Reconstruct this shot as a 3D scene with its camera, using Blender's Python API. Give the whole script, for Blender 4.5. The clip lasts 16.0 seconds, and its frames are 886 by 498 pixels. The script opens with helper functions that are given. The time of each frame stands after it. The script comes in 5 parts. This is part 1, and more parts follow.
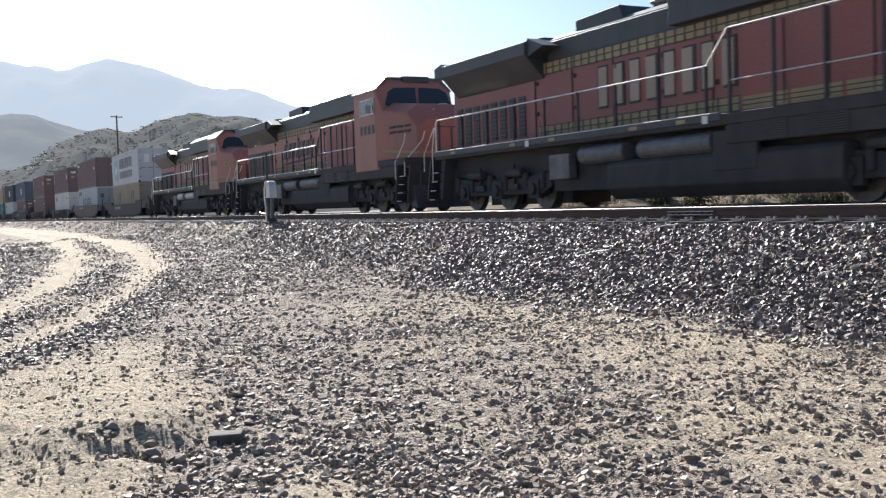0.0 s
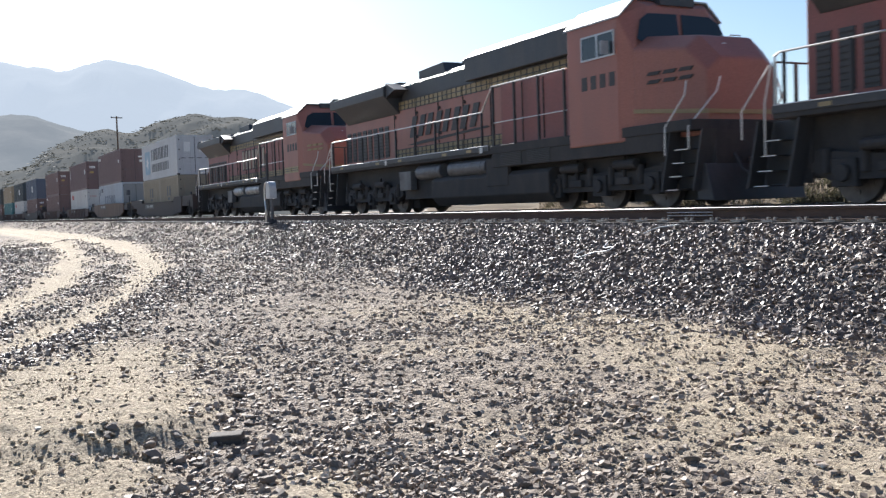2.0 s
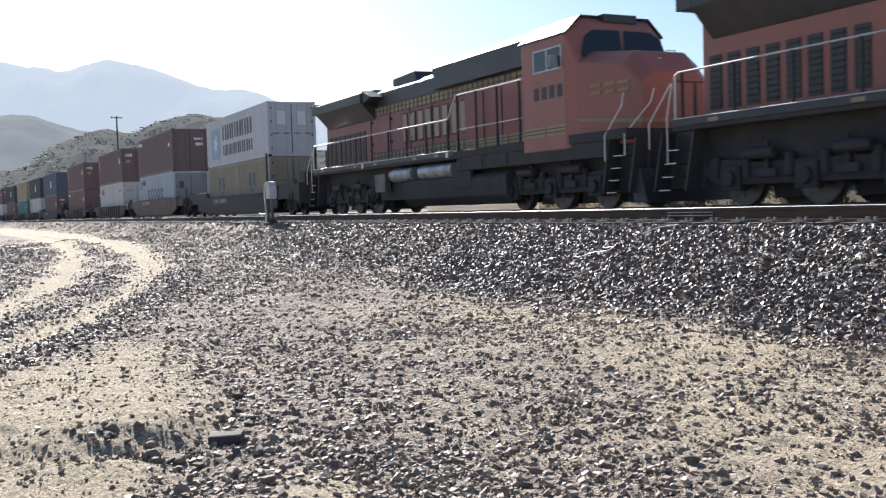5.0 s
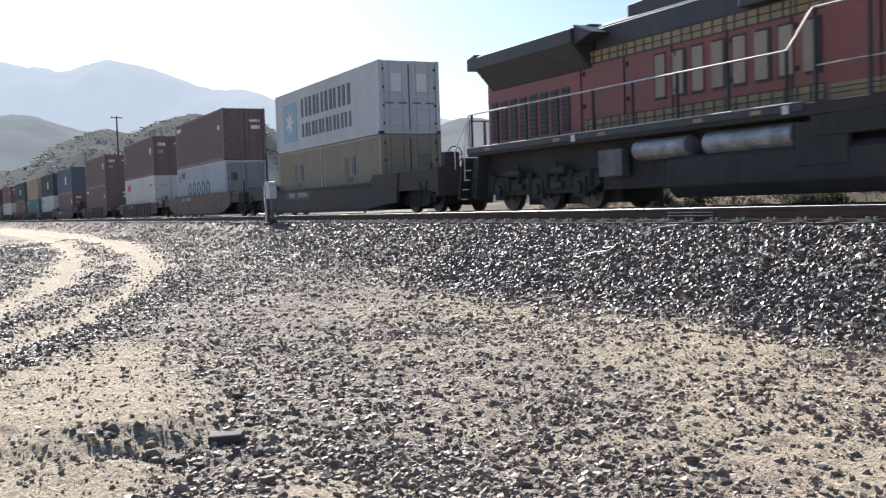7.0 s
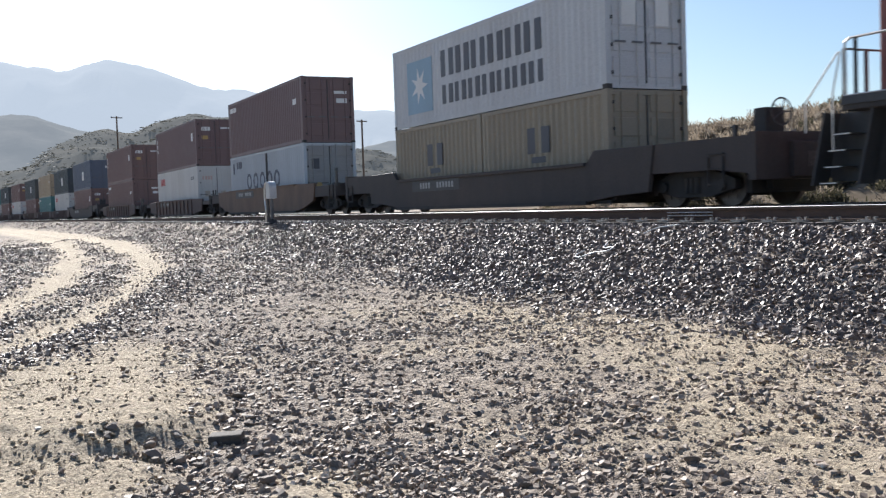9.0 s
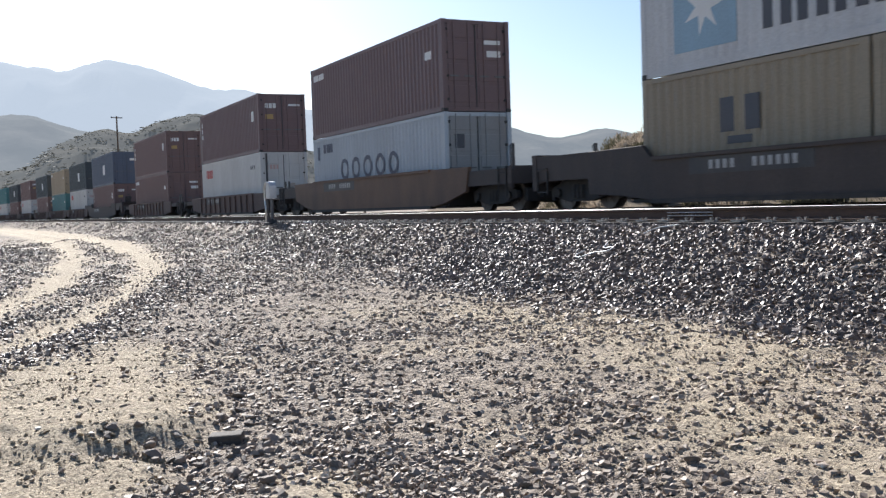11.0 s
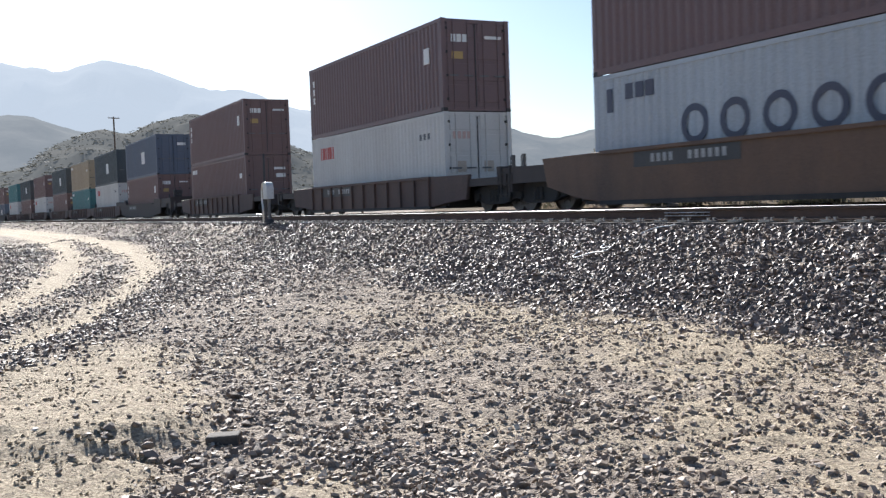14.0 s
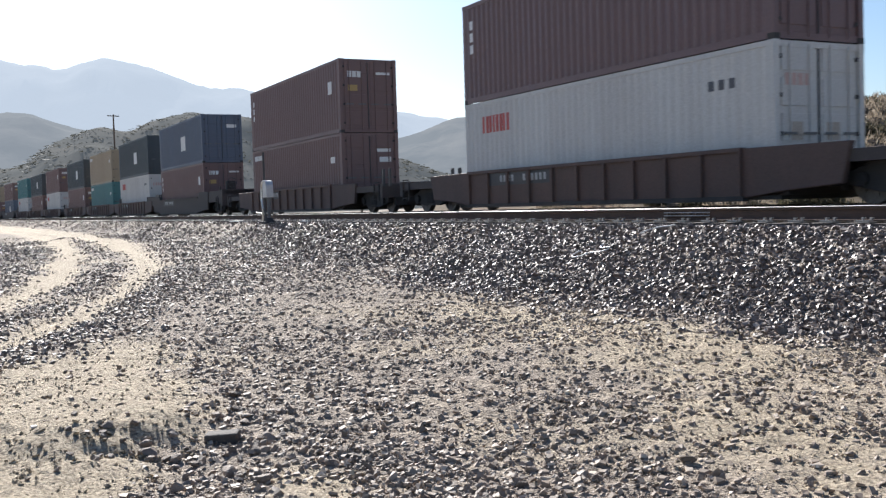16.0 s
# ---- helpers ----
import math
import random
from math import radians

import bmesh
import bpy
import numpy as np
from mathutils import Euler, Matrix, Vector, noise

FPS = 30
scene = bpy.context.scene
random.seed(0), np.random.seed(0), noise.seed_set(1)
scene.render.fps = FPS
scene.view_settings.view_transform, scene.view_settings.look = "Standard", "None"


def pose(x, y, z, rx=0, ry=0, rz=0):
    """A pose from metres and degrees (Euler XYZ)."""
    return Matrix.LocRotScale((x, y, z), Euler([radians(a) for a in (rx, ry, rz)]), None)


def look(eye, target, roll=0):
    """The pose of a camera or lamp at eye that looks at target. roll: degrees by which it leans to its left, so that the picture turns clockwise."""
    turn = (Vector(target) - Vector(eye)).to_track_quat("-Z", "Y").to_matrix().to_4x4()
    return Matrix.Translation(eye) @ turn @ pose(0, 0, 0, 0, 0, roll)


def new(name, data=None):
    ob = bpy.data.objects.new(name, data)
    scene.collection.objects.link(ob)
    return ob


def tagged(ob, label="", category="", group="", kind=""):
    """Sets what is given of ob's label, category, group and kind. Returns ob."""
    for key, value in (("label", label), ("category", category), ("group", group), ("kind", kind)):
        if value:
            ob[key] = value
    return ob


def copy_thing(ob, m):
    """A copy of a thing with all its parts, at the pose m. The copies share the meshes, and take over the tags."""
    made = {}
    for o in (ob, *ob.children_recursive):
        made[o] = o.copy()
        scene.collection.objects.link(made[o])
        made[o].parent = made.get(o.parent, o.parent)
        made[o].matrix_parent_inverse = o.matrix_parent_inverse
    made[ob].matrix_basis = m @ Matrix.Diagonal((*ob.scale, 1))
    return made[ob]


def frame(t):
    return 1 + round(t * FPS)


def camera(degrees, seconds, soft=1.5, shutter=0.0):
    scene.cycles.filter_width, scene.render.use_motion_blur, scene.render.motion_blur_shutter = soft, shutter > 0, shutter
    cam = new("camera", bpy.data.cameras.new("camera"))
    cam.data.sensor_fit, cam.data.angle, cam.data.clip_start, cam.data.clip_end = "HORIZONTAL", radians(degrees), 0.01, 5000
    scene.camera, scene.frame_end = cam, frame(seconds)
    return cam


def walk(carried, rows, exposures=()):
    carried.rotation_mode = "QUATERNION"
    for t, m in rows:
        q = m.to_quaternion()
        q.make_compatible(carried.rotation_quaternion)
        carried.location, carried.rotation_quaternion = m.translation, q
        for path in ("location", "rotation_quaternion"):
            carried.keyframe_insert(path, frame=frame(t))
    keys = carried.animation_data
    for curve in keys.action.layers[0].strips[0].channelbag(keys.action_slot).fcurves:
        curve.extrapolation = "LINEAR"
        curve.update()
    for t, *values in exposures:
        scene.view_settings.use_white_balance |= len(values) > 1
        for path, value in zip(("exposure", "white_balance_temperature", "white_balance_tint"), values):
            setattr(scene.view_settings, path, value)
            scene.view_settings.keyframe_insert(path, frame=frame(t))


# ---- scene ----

# ---- camera: a phone held still beside the line, with a slight sway late in the shot ----
EYE = (0.0, 0.0, 1.55)
cam = camera(48.57, 16.0, soft=1.3, shutter=0.35)
walk(cam, [
    (0.0, pose(*EYE, 87.39, 1.95, 63.057)),
    (0.5, pose(*EYE, 87.4365, 1.948, 63.057)),
    (11.5, pose(*EYE, 87.4365, 1.948, 63.057)),
    (12.0, pose(*EYE, 87.236, 1.955, 62.954)),
    (12.5, pose(*EYE, 87.369, 1.94, 62.870)),
    (13.0, pose(*EYE, 87.438, 1.96, 62.896)),
    (13.5, pose(*EYE, 87.448, 1.957, 62.920)),
    (14.0, pose(*EYE, 87.448, 1.98, 62.903)),
    (14.5, pose(*EYE, 87.534, 1.93, 62.977)),
    (15.0, pose(*EYE, 87.273, 1.925, 62.875)),
    (15.5, pose(*EYE, 87.341, 1.937, 62.899)),
    (16.0, pose(*EYE, 87.400, 1.76, 62.873)),
], exposures=[(0.0, 1.18, 6000, 10), (4.0, 1.20, 6000, 10), (7.5, 1.16, 6000, 10), (8.5, 1.12, 6000, 10), (9.0, 1.10, 6000, 10), (12.0, 1.10, 6000, 10), (13.0, 1.25, 6000, 10), (14.5, 1.10, 6000, 10), (15.0, 1.07, 6000, 10), (16.0, 1.13, 6000, 10)])

# ---- sky and sun: morning sun behind the train ----
SUN_AZ, SUN_EL = 6.5, 30.0        # degrees: from the -x direction towards +y, above the horizon
sun_dir = Vector((-math.cos(radians(SUN_AZ)) * math.cos(radians(SUN_EL)),
                  math.sin(radians(SUN_AZ)) * math.cos(radians(SUN_EL)), math.sin(radians(SUN_EL))))
world = bpy.data.worlds.new("sky")
scene.world = world
world.use_nodes = True
wn = world.node_tree
sky = wn.nodes.new("ShaderNodeTexSky")
sky.sky_type, sky.sun_disc = "NISHITA", False
sky.sun_elevation, sky.sun_rotation = radians(SUN_EL), math.atan2(sun_dir.x, sun_dir.y)
sky.air_density, sky.dust_density, sky.ozone_density = 1.0, 0.8, 3.0
wn.links.new(sky.outputs[0], wn.nodes["Background"].inputs[0])
wn.nodes["Background"].inputs[1].default_value = 0.056
sun = new("sun", bpy.data.lights.new("sun", "SUN"))
sun.data.energy, sun.data.angle, sun.data.color = 4.9, radians(0.53), (1.0, 0.925, 0.82)
sun.matrix_world = look((0, 0, 60), Vector((0, 0, 60)) - sun_dir)


# ---- materials ----
def principled(name):
    m = bpy.data.materials.new(name)
    m.use_nodes = True
    return m, m.node_tree.nodes, m.node_tree.links, m.node_tree.nodes["Principled BSDF"]


def surface(name, colour, dirt, rough=0.6, metal=0.0, scale=2.0, amount=0.5, grain=40.0, bump=0.15, streak=1.0, vary=0.0):
    """Paint, metal, wood or stone: a base colour, dirt patches (stretched upright by streak), fine grain and relief."""
    m, n, l, b = principled(name)
    tc, mp = n.new("ShaderNodeTexCoord"), n.new("ShaderNodeMapping")
    mp.inputs["Scale"].default_value = (1, 1, 1 / streak)
    l.new(tc.outputs["Object"], mp.inputs[0])
    big, fine, ramp = n.new("ShaderNodeTexNoise"), n.new("ShaderNodeTexNoise"), n.new("ShaderNodeValToRGB")
    big.inputs["Scale"].default_value, big.inputs["Detail"].default_value, big.inputs["Roughness"].default_value = scale, 7, 0.65
    fine.inputs["Scale"].default_value, fine.inputs["Detail"].default_value = grain, 4
    l.new(mp.outputs[0], big.inputs[0]), l.new(tc.outputs["Object"], fine.inputs[0])
    ramp.color_ramp.elements[0].position, ramp.color_ramp.elements[1].position = 0.36, 0.74
    l.new(big.outputs[0], ramp.inputs[0])
    scale_dirt = n.new("ShaderNodeMath")
    scale_dirt.operation = "MULTIPLY"
    scale_dirt.inputs[1].default_value = amount
    l.new(ramp.outputs[0], scale_dirt.inputs[0])
    mix = n.new("ShaderNodeMixRGB")
    mix.inputs[1].default_value, mix.inputs[2].default_value = (*colour, 1), (*dirt, 1)
    l.new(scale_dirt.outputs[0], mix.inputs[0])
    speck = n.new("ShaderNodeMixRGB")
    speck.blend_type = "OVERLAY"
    speck.inputs[0].default_value = 0.35
    l.new(mix.outputs[0], speck.inputs[1]), l.new(fine.outputs[0], speck.inputs[2])
    last = speck
    if vary:
        info, hsv, mul = n.new("ShaderNodeObjectInfo"), n.new("ShaderNodeHueSaturation"), n.new("ShaderNodeMapRange")
        mul.inputs["To Min"].default_value, mul.inputs["To Max"].default_value = 1 - vary, 1 + vary
        l.new(info.outputs["Random"], mul.inputs[0]), l.new(mul.outputs[0], hsv.inputs["Value"])
        l.new(speck.outputs[0], hsv.inputs["Color"])
        last = hsv
    l.new(last.outputs[0], b.inputs["Base Color"])
    rr = n.new("ShaderNodeMapRange")
    rr.inputs["To Min"].default_value, rr.inputs["To Max"].default_value = max(0.05, rough - 0.12), min(1, rough + 0.15)
    l.new(big.outputs[0], rr.inputs[0]), l.new(rr.outputs[0], b.inputs["Roughness"])
    b.inputs["Metallic"].default_value = metal
    if bump:
        bp = n.new("ShaderNodeBump")
        bp.inputs["Strength"].default_value, bp.inputs["Distance"].default_value = bump, 0.01
        l.new(fine.outputs[0], bp.inputs["Height"]), l.new(bp.outputs[0], b.inputs["Normal"])
    return m


def island_stone(name, dark, light, warm, rough=0.62, gloss=0.44):
    """Loose stones: every piece gets its own tone."""
    m, n, l, b = principled(name)
    geo, ramp, noi, mix = n.new("ShaderNodeNewGeometry"), n.new("ShaderNodeValToRGB"), n.new("ShaderNodeTexNoise"), n.new("ShaderNodeMixRGB")
    e = ramp.color_ramp.elements
    e[0].color, e[1].color = (*dark, 1), (*light, 1)
    mid = e.new(0.85)
    mid.color = (*warm, 1)
    l.new(geo.outputs["Random Per Island"], ramp.inputs[0])
    noi.inputs["Scale"].default_value, noi.inputs["Detail"].default_value = 45, 5
    mix.blend_type, mix.inputs[0].default_value = "OVERLAY", 0.5
    l.new(ramp.outputs[0], mix.inputs[1]), l.new(noi.outputs[0], mix.inputs[2]), l.new(mix.outputs[0], b.inputs["Base Color"])
    b.inputs["Roughness"].default_value, b.inputs["Specular IOR Level"].default_value = rough, gloss
    bp = n.new("ShaderNodeBump")
    bp.inputs["Strength"].default_value, bp.inputs["Distance"].default_value = 0.5, 0.006
    l.new(noi.outputs[0], bp.inputs["Height"]), l.new(bp.outputs[0], b.inputs["Normal"])
    return m


def foliage(name, a, b_, c):
    m, n, l, b = principled(name)
    geo, ramp = n.new("ShaderNodeNewGeometry"), n.new("ShaderNodeValToRGB")
    e = ramp.color_ramp.elements
    e[0].color, e[1].color = (*a, 1), (*c, 1)
    e.new(0.5).color = (*b_, 1)
    l.new(geo.outputs["Random Per Island"], ramp.inputs[0])
    l.new(ramp.outputs[0], b.inputs["Base Color"])
    b.inputs["Roughness"].default_value, b.inputs["Specular IOR Level"].default_value = 0.75, 0.1
    tr, ad = n.new("ShaderNodeBsdfTranslucent"), n.new("ShaderNodeMixShader")
    l.new(ramp.outputs[0], tr.inputs[0])
    ad.inputs[0].default_value = 0.4
    l.new(b.outputs[0], ad.inputs[1]), l.new(tr.outputs[0], ad.inputs[2])
    l.new(ad.outputs[0], n["Material Output"].inputs[0])
    return m


def ground_material():
    m, n, l, b = principled("ground_earth")
    at, tc = n.new("ShaderNodeAttribute"), n.new("ShaderNodeTexCoord")
    at.attribute_name = "gravel"
    n1, n2, vor, vor2 = n.new("ShaderNodeTexNoise"), n.new("ShaderNodeTexNoise"), n.new("ShaderNodeTexVoronoi"), n.new("ShaderNodeTexVoronoi")
    n1.inputs["Scale"].default_value, n1.inputs["Detail"].default_value, n1.inputs["Roughness"].default_value = 1.1, 9, 0.7
    n2.inputs["Scale"].default_value, n2.inputs["Detail"].default_value = 38, 6
    vor.inputs["Scale"].default_value, vor2.inputs["Scale"].default_value = 30, 62
    for x in (n1, n2, vor, vor2):
        l.new(tc.outputs["Object"], x.inputs["Vector"])
    add = n.new("ShaderNodeMath")
    add.operation = "ADD"
    l.new(at.outputs["Fac"], add.inputs[0])
    wob = n.new("ShaderNodeMapRange")
    wob.inputs["From Min"].default_value, wob.inputs["From Max"].default_value = 0.3, 0.7
    wob.inputs["To Min"].default_value, wob.inputs["To Max"].default_value = -0.35, 0.35
    l.new(n1.outputs[0], wob.inputs[0]), l.new(wob.outputs[0], add.inputs[1])
    sand, grav, mix = n.new("ShaderNodeValToRGB"), n.new("ShaderNodeValToRGB"), n.new("ShaderNodeMixRGB")
    sand.color_ramp.elements[0].color, sand.color_ramp.elements[1].color = (0.24, 0.192, 0.136, 1), (0.60, 0.505, 0.372, 1)
    sand.color_ramp.elements[0].position, sand.color_ramp.elements[1].position = 0.3, 0.65
    grav.color_ramp.elements[0].color, grav.color_ramp.elements[1].color = (0.130, 0.106, 0.086, 1), (0.47, 0.395, 0.322, 1)
    grav.color_ramp.elements[0].position, grav.color_ramp.elements[1].position = 0.1, 0.85
    l.new(n2.outputs[0], sand.inputs[0]), l.new(vor.outputs["Color"], grav.inputs[0])
    cl = n.new("ShaderNodeMapRange")
    cl.inputs["From Min"].default_value, cl.inputs["From Max"].default_value = 0.25, 0.75
    l.new(add.outputs[0], cl.inputs[0])
    l.new(cl.outputs[0], mix.inputs[0]), l.new(sand.outputs[0], mix.inputs[1]), l.new(grav.outputs[0], mix.inputs[2])
    sep, gate, chips = n.new("ShaderNodeSeparateColor"), n.new("ShaderNodeMapRange"), n.new("ShaderNodeMixRGB")
    l.new(vor2.outputs["Color"], sep.inputs[0])
    gate.inputs["From Min"].default_value, gate.inputs["From Max"].default_value, gate.inputs["To Max"].default_value = 0.62, 0.9, 0.6
    l.new(sep.outputs[1], gate.inputs[0])
    chips.inputs[2].default_value = (0.13, 0.11, 0.092, 1)
    l.new(gate.outputs[0], chips.inputs[0]), l.new(mix.outputs[0], chips.inputs[1])
    l.new(chips.outputs[0], b.inputs["Base Color"])
    b.inputs["Roughness"].default_value, b.inputs["Specular IOR Level"].default_value = 0.9, 0.15
    h = n.new("ShaderNodeMixRGB")
    h.inputs[0].default_value = 0.5
    l.new(vor.outputs["Distance"], h.inputs[1]), l.new(vor2.outputs["Distance"], h.inputs[2])
    h2, n3 = n.new("ShaderNodeMixRGB"), n.new("ShaderNodeTexNoise")
    n3.inputs["Scale"].default_value, n3.inputs["Detail"].default_value, n3.inputs["Roughness"].default_value = 9, 10, 0.72
    l.new(tc.outputs["Object"], n3.inputs["Vector"])
    keep = n.new("ShaderNodeMapRange")
    keep.inputs["To Min"].default_value, keep.inputs["To Max"].default_value = 0.92, 0.45
    l.new(cl.outputs[0], keep.inputs[0]), l.new(keep.outputs[0], h2.inputs[0])
    l.new(h.outputs[0], h2.inputs[1]), l.new(n3.outputs[0], h2.inputs[2])
    bp = n.new("ShaderNodeBump")
    bp.inputs["Strength"].default_value, bp.inputs["Distance"].default_value = 1.0, 0.06
    bp.invert = True
    l.new(h2.outputs[0], bp.inputs["Height"]), l.new(bp.outputs[0], b.inputs["Normal"])
    return m


# Emission can be mixed in to stand for haze lying before far hills.
def hill_material(name, a, b_, scale, haze_glow=0.0, haze_colour=(0.5, 0.57, 0.68)):
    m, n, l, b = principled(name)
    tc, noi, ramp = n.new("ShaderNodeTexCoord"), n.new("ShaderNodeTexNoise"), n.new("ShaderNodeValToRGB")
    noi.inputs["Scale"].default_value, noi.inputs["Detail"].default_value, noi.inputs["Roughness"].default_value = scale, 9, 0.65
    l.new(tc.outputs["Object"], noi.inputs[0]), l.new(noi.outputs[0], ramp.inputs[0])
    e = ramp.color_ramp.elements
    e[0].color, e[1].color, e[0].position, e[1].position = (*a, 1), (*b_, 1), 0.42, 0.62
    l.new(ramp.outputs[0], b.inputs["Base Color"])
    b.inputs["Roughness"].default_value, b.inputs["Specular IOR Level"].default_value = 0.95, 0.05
    if haze_glow:
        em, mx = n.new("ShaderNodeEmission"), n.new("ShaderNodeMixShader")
        em.inputs[0].default_value, em.inputs[1].default_value = (*haze_colour, 1), 1.0
        mx.inputs[0].default_value = haze_glow
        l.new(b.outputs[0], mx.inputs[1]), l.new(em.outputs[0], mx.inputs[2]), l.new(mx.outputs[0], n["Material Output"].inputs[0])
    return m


def glass_dark(name):
    m, n, l, b = principled(name)
    b.inputs["Base Color"].default_value = (0.02, 0.025, 0.03, 1)
    b.inputs["Roughness"].default_value, b.inputs["IOR"].default_value = 0.08, 1.5
    return m


DUST = (0.26, 0.23, 0.20)
EARTH = ground_material()
BALLAST = island_stone("ballast_stone", (0.090, 0.068, 0.057), (0.46, 0.385, 0.325), (0.19, 0.148, 0.124), 0.52, 0.5)
GRIT = island_stone("grit", (0.19, 0.145, 0.108), (0.64, 0.525, 0.415), (0.31, 0.245, 0.19), 0.66, 0.42)
LOOSE = surface("loose_rock", (0.20, 0.155, 0.122), (0.33, 0.265, 0.21), 0.75, scale=6, grain=60, bump=0.4, vary=0.45)
RAIL_HEAD = surface("rail_head_steel", (0.70, 0.69, 0.67), (0.55, 0.53, 0.50), 0.42, 0.3, scale=1.2, amount=0.4, grain=90, bump=0.03)
RAIL_RUST = surface("rail_rust", (0.09, 0.055, 0.04), (0.045, 0.035, 0.032), 0.8, scale=3, grain=60, bump=0.3)
TIE_WOOD = surface("tie_wood", (0.10, 0.085, 0.075), (0.045, 0.04, 0.038), 0.85, scale=3, grain=45, bump=0.6, vary=0.3)
PLATE = surface("plate_steel", (0.46, 0.43, 0.40), (0.18, 0.145, 0.12), 0.4, 0.35, scale=12, grain=70, bump=0.2)
# Orange and red: dulled for the veil of sun glare, plus streaked dirt.
ORANGE = surface("orange_paint", (0.36, 0.138, 0.098), (0.23, 0.125, 0.104), 0.48, scale=1.1, amount=0.65, grain=30, bump=0.06, streak=5)
RED = surface("faded_red_paint", (0.28, 0.086, 0.073), (0.17, 0.092, 0.083), 0.5, scale=1.2, amount=0.6, grain=30, bump=0.06, streak=5)
YELLOW = surface("yellow_band", (0.36, 0.27, 0.13), (0.17, 0.135, 0.095), 0.55, scale=1.5, amount=0.6, grain=30, bump=0.06, streak=4)
CREAM = surface("cream_lettering", (0.38, 0.315, 0.235), (0.20, 0.15, 0.12), 0.55, scale=2, amount=0.5, bump=0.03, streak=4)
BLACK = surface("black_paint", (0.035, 0.037, 0.042), (0.10, 0.09, 0.085), 0.5, scale=1.4, amount=0.6, grain=30, bump=0.06, streak=4)
GRIME = surface("grimy_underframe", (0.030, 0.029, 0.030), (0.075, 0.066, 0.060), 0.75, scale=2.2, amount=0.8, grain=35, bump=0.25, streak=2)
DARKRIM = surface("letter_black", (0.03, 0.03, 0.033), (0.11, 0.09, 0.08), 0.55, scale=2, amount=0.5, bump=0.03)
DULL_TANK = surface("dull_tank_paint", (0.15, 0.15, 0.155), (0.07, 0.066, 0.064), 0.5, 0.2, scale=2.2, amount=0.8, grain=30, bump=0.08)
SILVER = surface("tank_silver", (0.42, 0.43, 0.44), (0.12, 0.11, 0.105), 0.42, 0.4, scale=2.6, amount=0.95, grain=30, bump=0.08)
PALE = surface("pale_grey_box", (0.42, 0.43, 0.44), (0.2, 0.19, 0.18), 0.5, scale=2.5, amount=0.7, bump=0.06)
WHITE_TUBE = surface("white_handrail", (0.74, 0.72, 0.68), (0.45, 0.40, 0.34), 0.35, scale=3, amount=0.5, bump=0.03)
STEEL_TUBE = surface("worn_steel_rail", (0.66, 0.64, 0.61), (0.36, 0.33, 0.30), 0.3, 0.85, scale=3, amount=0.6, bump=0.05)
WHEEL = surface("wheel_steel", (0.19, 0.165, 0.15), (0.09, 0.075, 0.065), 0.5, 0.6, scale=4, amount=0.7, bump=0.1)
GLASS = glass_dark("cab_glass")
LAMP_LENS = surface("lamp_lens", (0.75, 0.75, 0.72), (0.5, 0.5, 0.48), 0.15, bump=0)
WOOD_POLE = surface("pole_wood", (0.13, 0.095, 0.07), (0.07, 0.055, 0.045), 0.85, scale=2, grain=25, bump=0.3, streak=8)
GALV = surface("galvanised_box", (0.55, 0.56, 0.57), (0.33, 0.33, 0.33), 0.42, 0.35, scale=4, amount=0.5, bump=0.05)
CLOD = island_stone("dirt_clod", (0.24, 0.195, 0.14), (0.50, 0.42, 0.305), (0.38, 0.315, 0.225), 0.9, 0.12)
WEED = foliage("weed_green", (0.08, 0.09, 0.04), (0.17, 0.165, 0.085), (0.30, 0.26, 0.16))
DRY = foliage("dry_brush", (0.24, 0.195, 0.145), (0.40, 0.335, 0.26), (0.13, 0.105, 0.08))
CHAP = foliage("chaparral", (0.055, 0.055, 0.034), (0.095, 0.086, 0.055), (0.15, 0.13, 0.09))
PAINT = {}


def paint(name, colour, worn=0.45):
    if name not in PAINT:
        d = tuple(0.55 * c + 0.45 * k for c, k in zip(colour, (0.16, 0.12, 0.10)))
        PAINT[name] = surface(name, colour, d, 0.5, scale=0.9, amount=worn, grain=28, bump=0.06, streak=6)
    return PAINT[name]


# ---- mesh helpers ----
def box(bm, x0, x1, y0, y1, z0, z1):
    v = [bm.verts.new(p) for p in ((x0, y0, z0), (x1, y0, z0), (x1, y1, z0), (x0, y1, z0), (x0, y0, z1), (x1, y0, z1), (x1, y1, z1), (x0, y1, z1))]
    for f in ((3, 2, 1, 0), (4, 5, 6, 7), (0, 1, 5, 4), (1, 2, 6, 5), (2, 3, 7, 6), (3, 0, 4, 7)):
        bm.faces.new([v[i] for i in f])
    return bm


def prism_y(bm, profile, y0, y1):
    """A prism across the track: a polygon of (x, z), drawn anticlockwise seen from -y."""
    a, b = [bm.verts.new((x, y0, z)) for x, z in profile], [bm.verts.new((x, y1, z)) for x, z in profile]
    bm.faces.new(a), bm.faces.new(b[::-1])
    for i in range(len(a)):
        j = (i + 1) % len(a)
        bm.faces.new((a[j], a[i], b[i], b[j]))
    return bm


def prism_x(bm, profile, x0, x1):
    """A prism along the track: a polygon of (y, z), drawn anticlockwise seen from +x."""
    a, b = [bm.verts.new((x0, y, z)) for y, z in profile], [bm.verts.new((x1, y, z)) for y, z in profile]
    bm.faces.new(a[::-1]), bm.faces.new(b)
    for i in range(len(a)):
        j = (i + 1) % len(a)
        bm.faces.new((a[i], a[j], b[j], b[i]))
    return bm


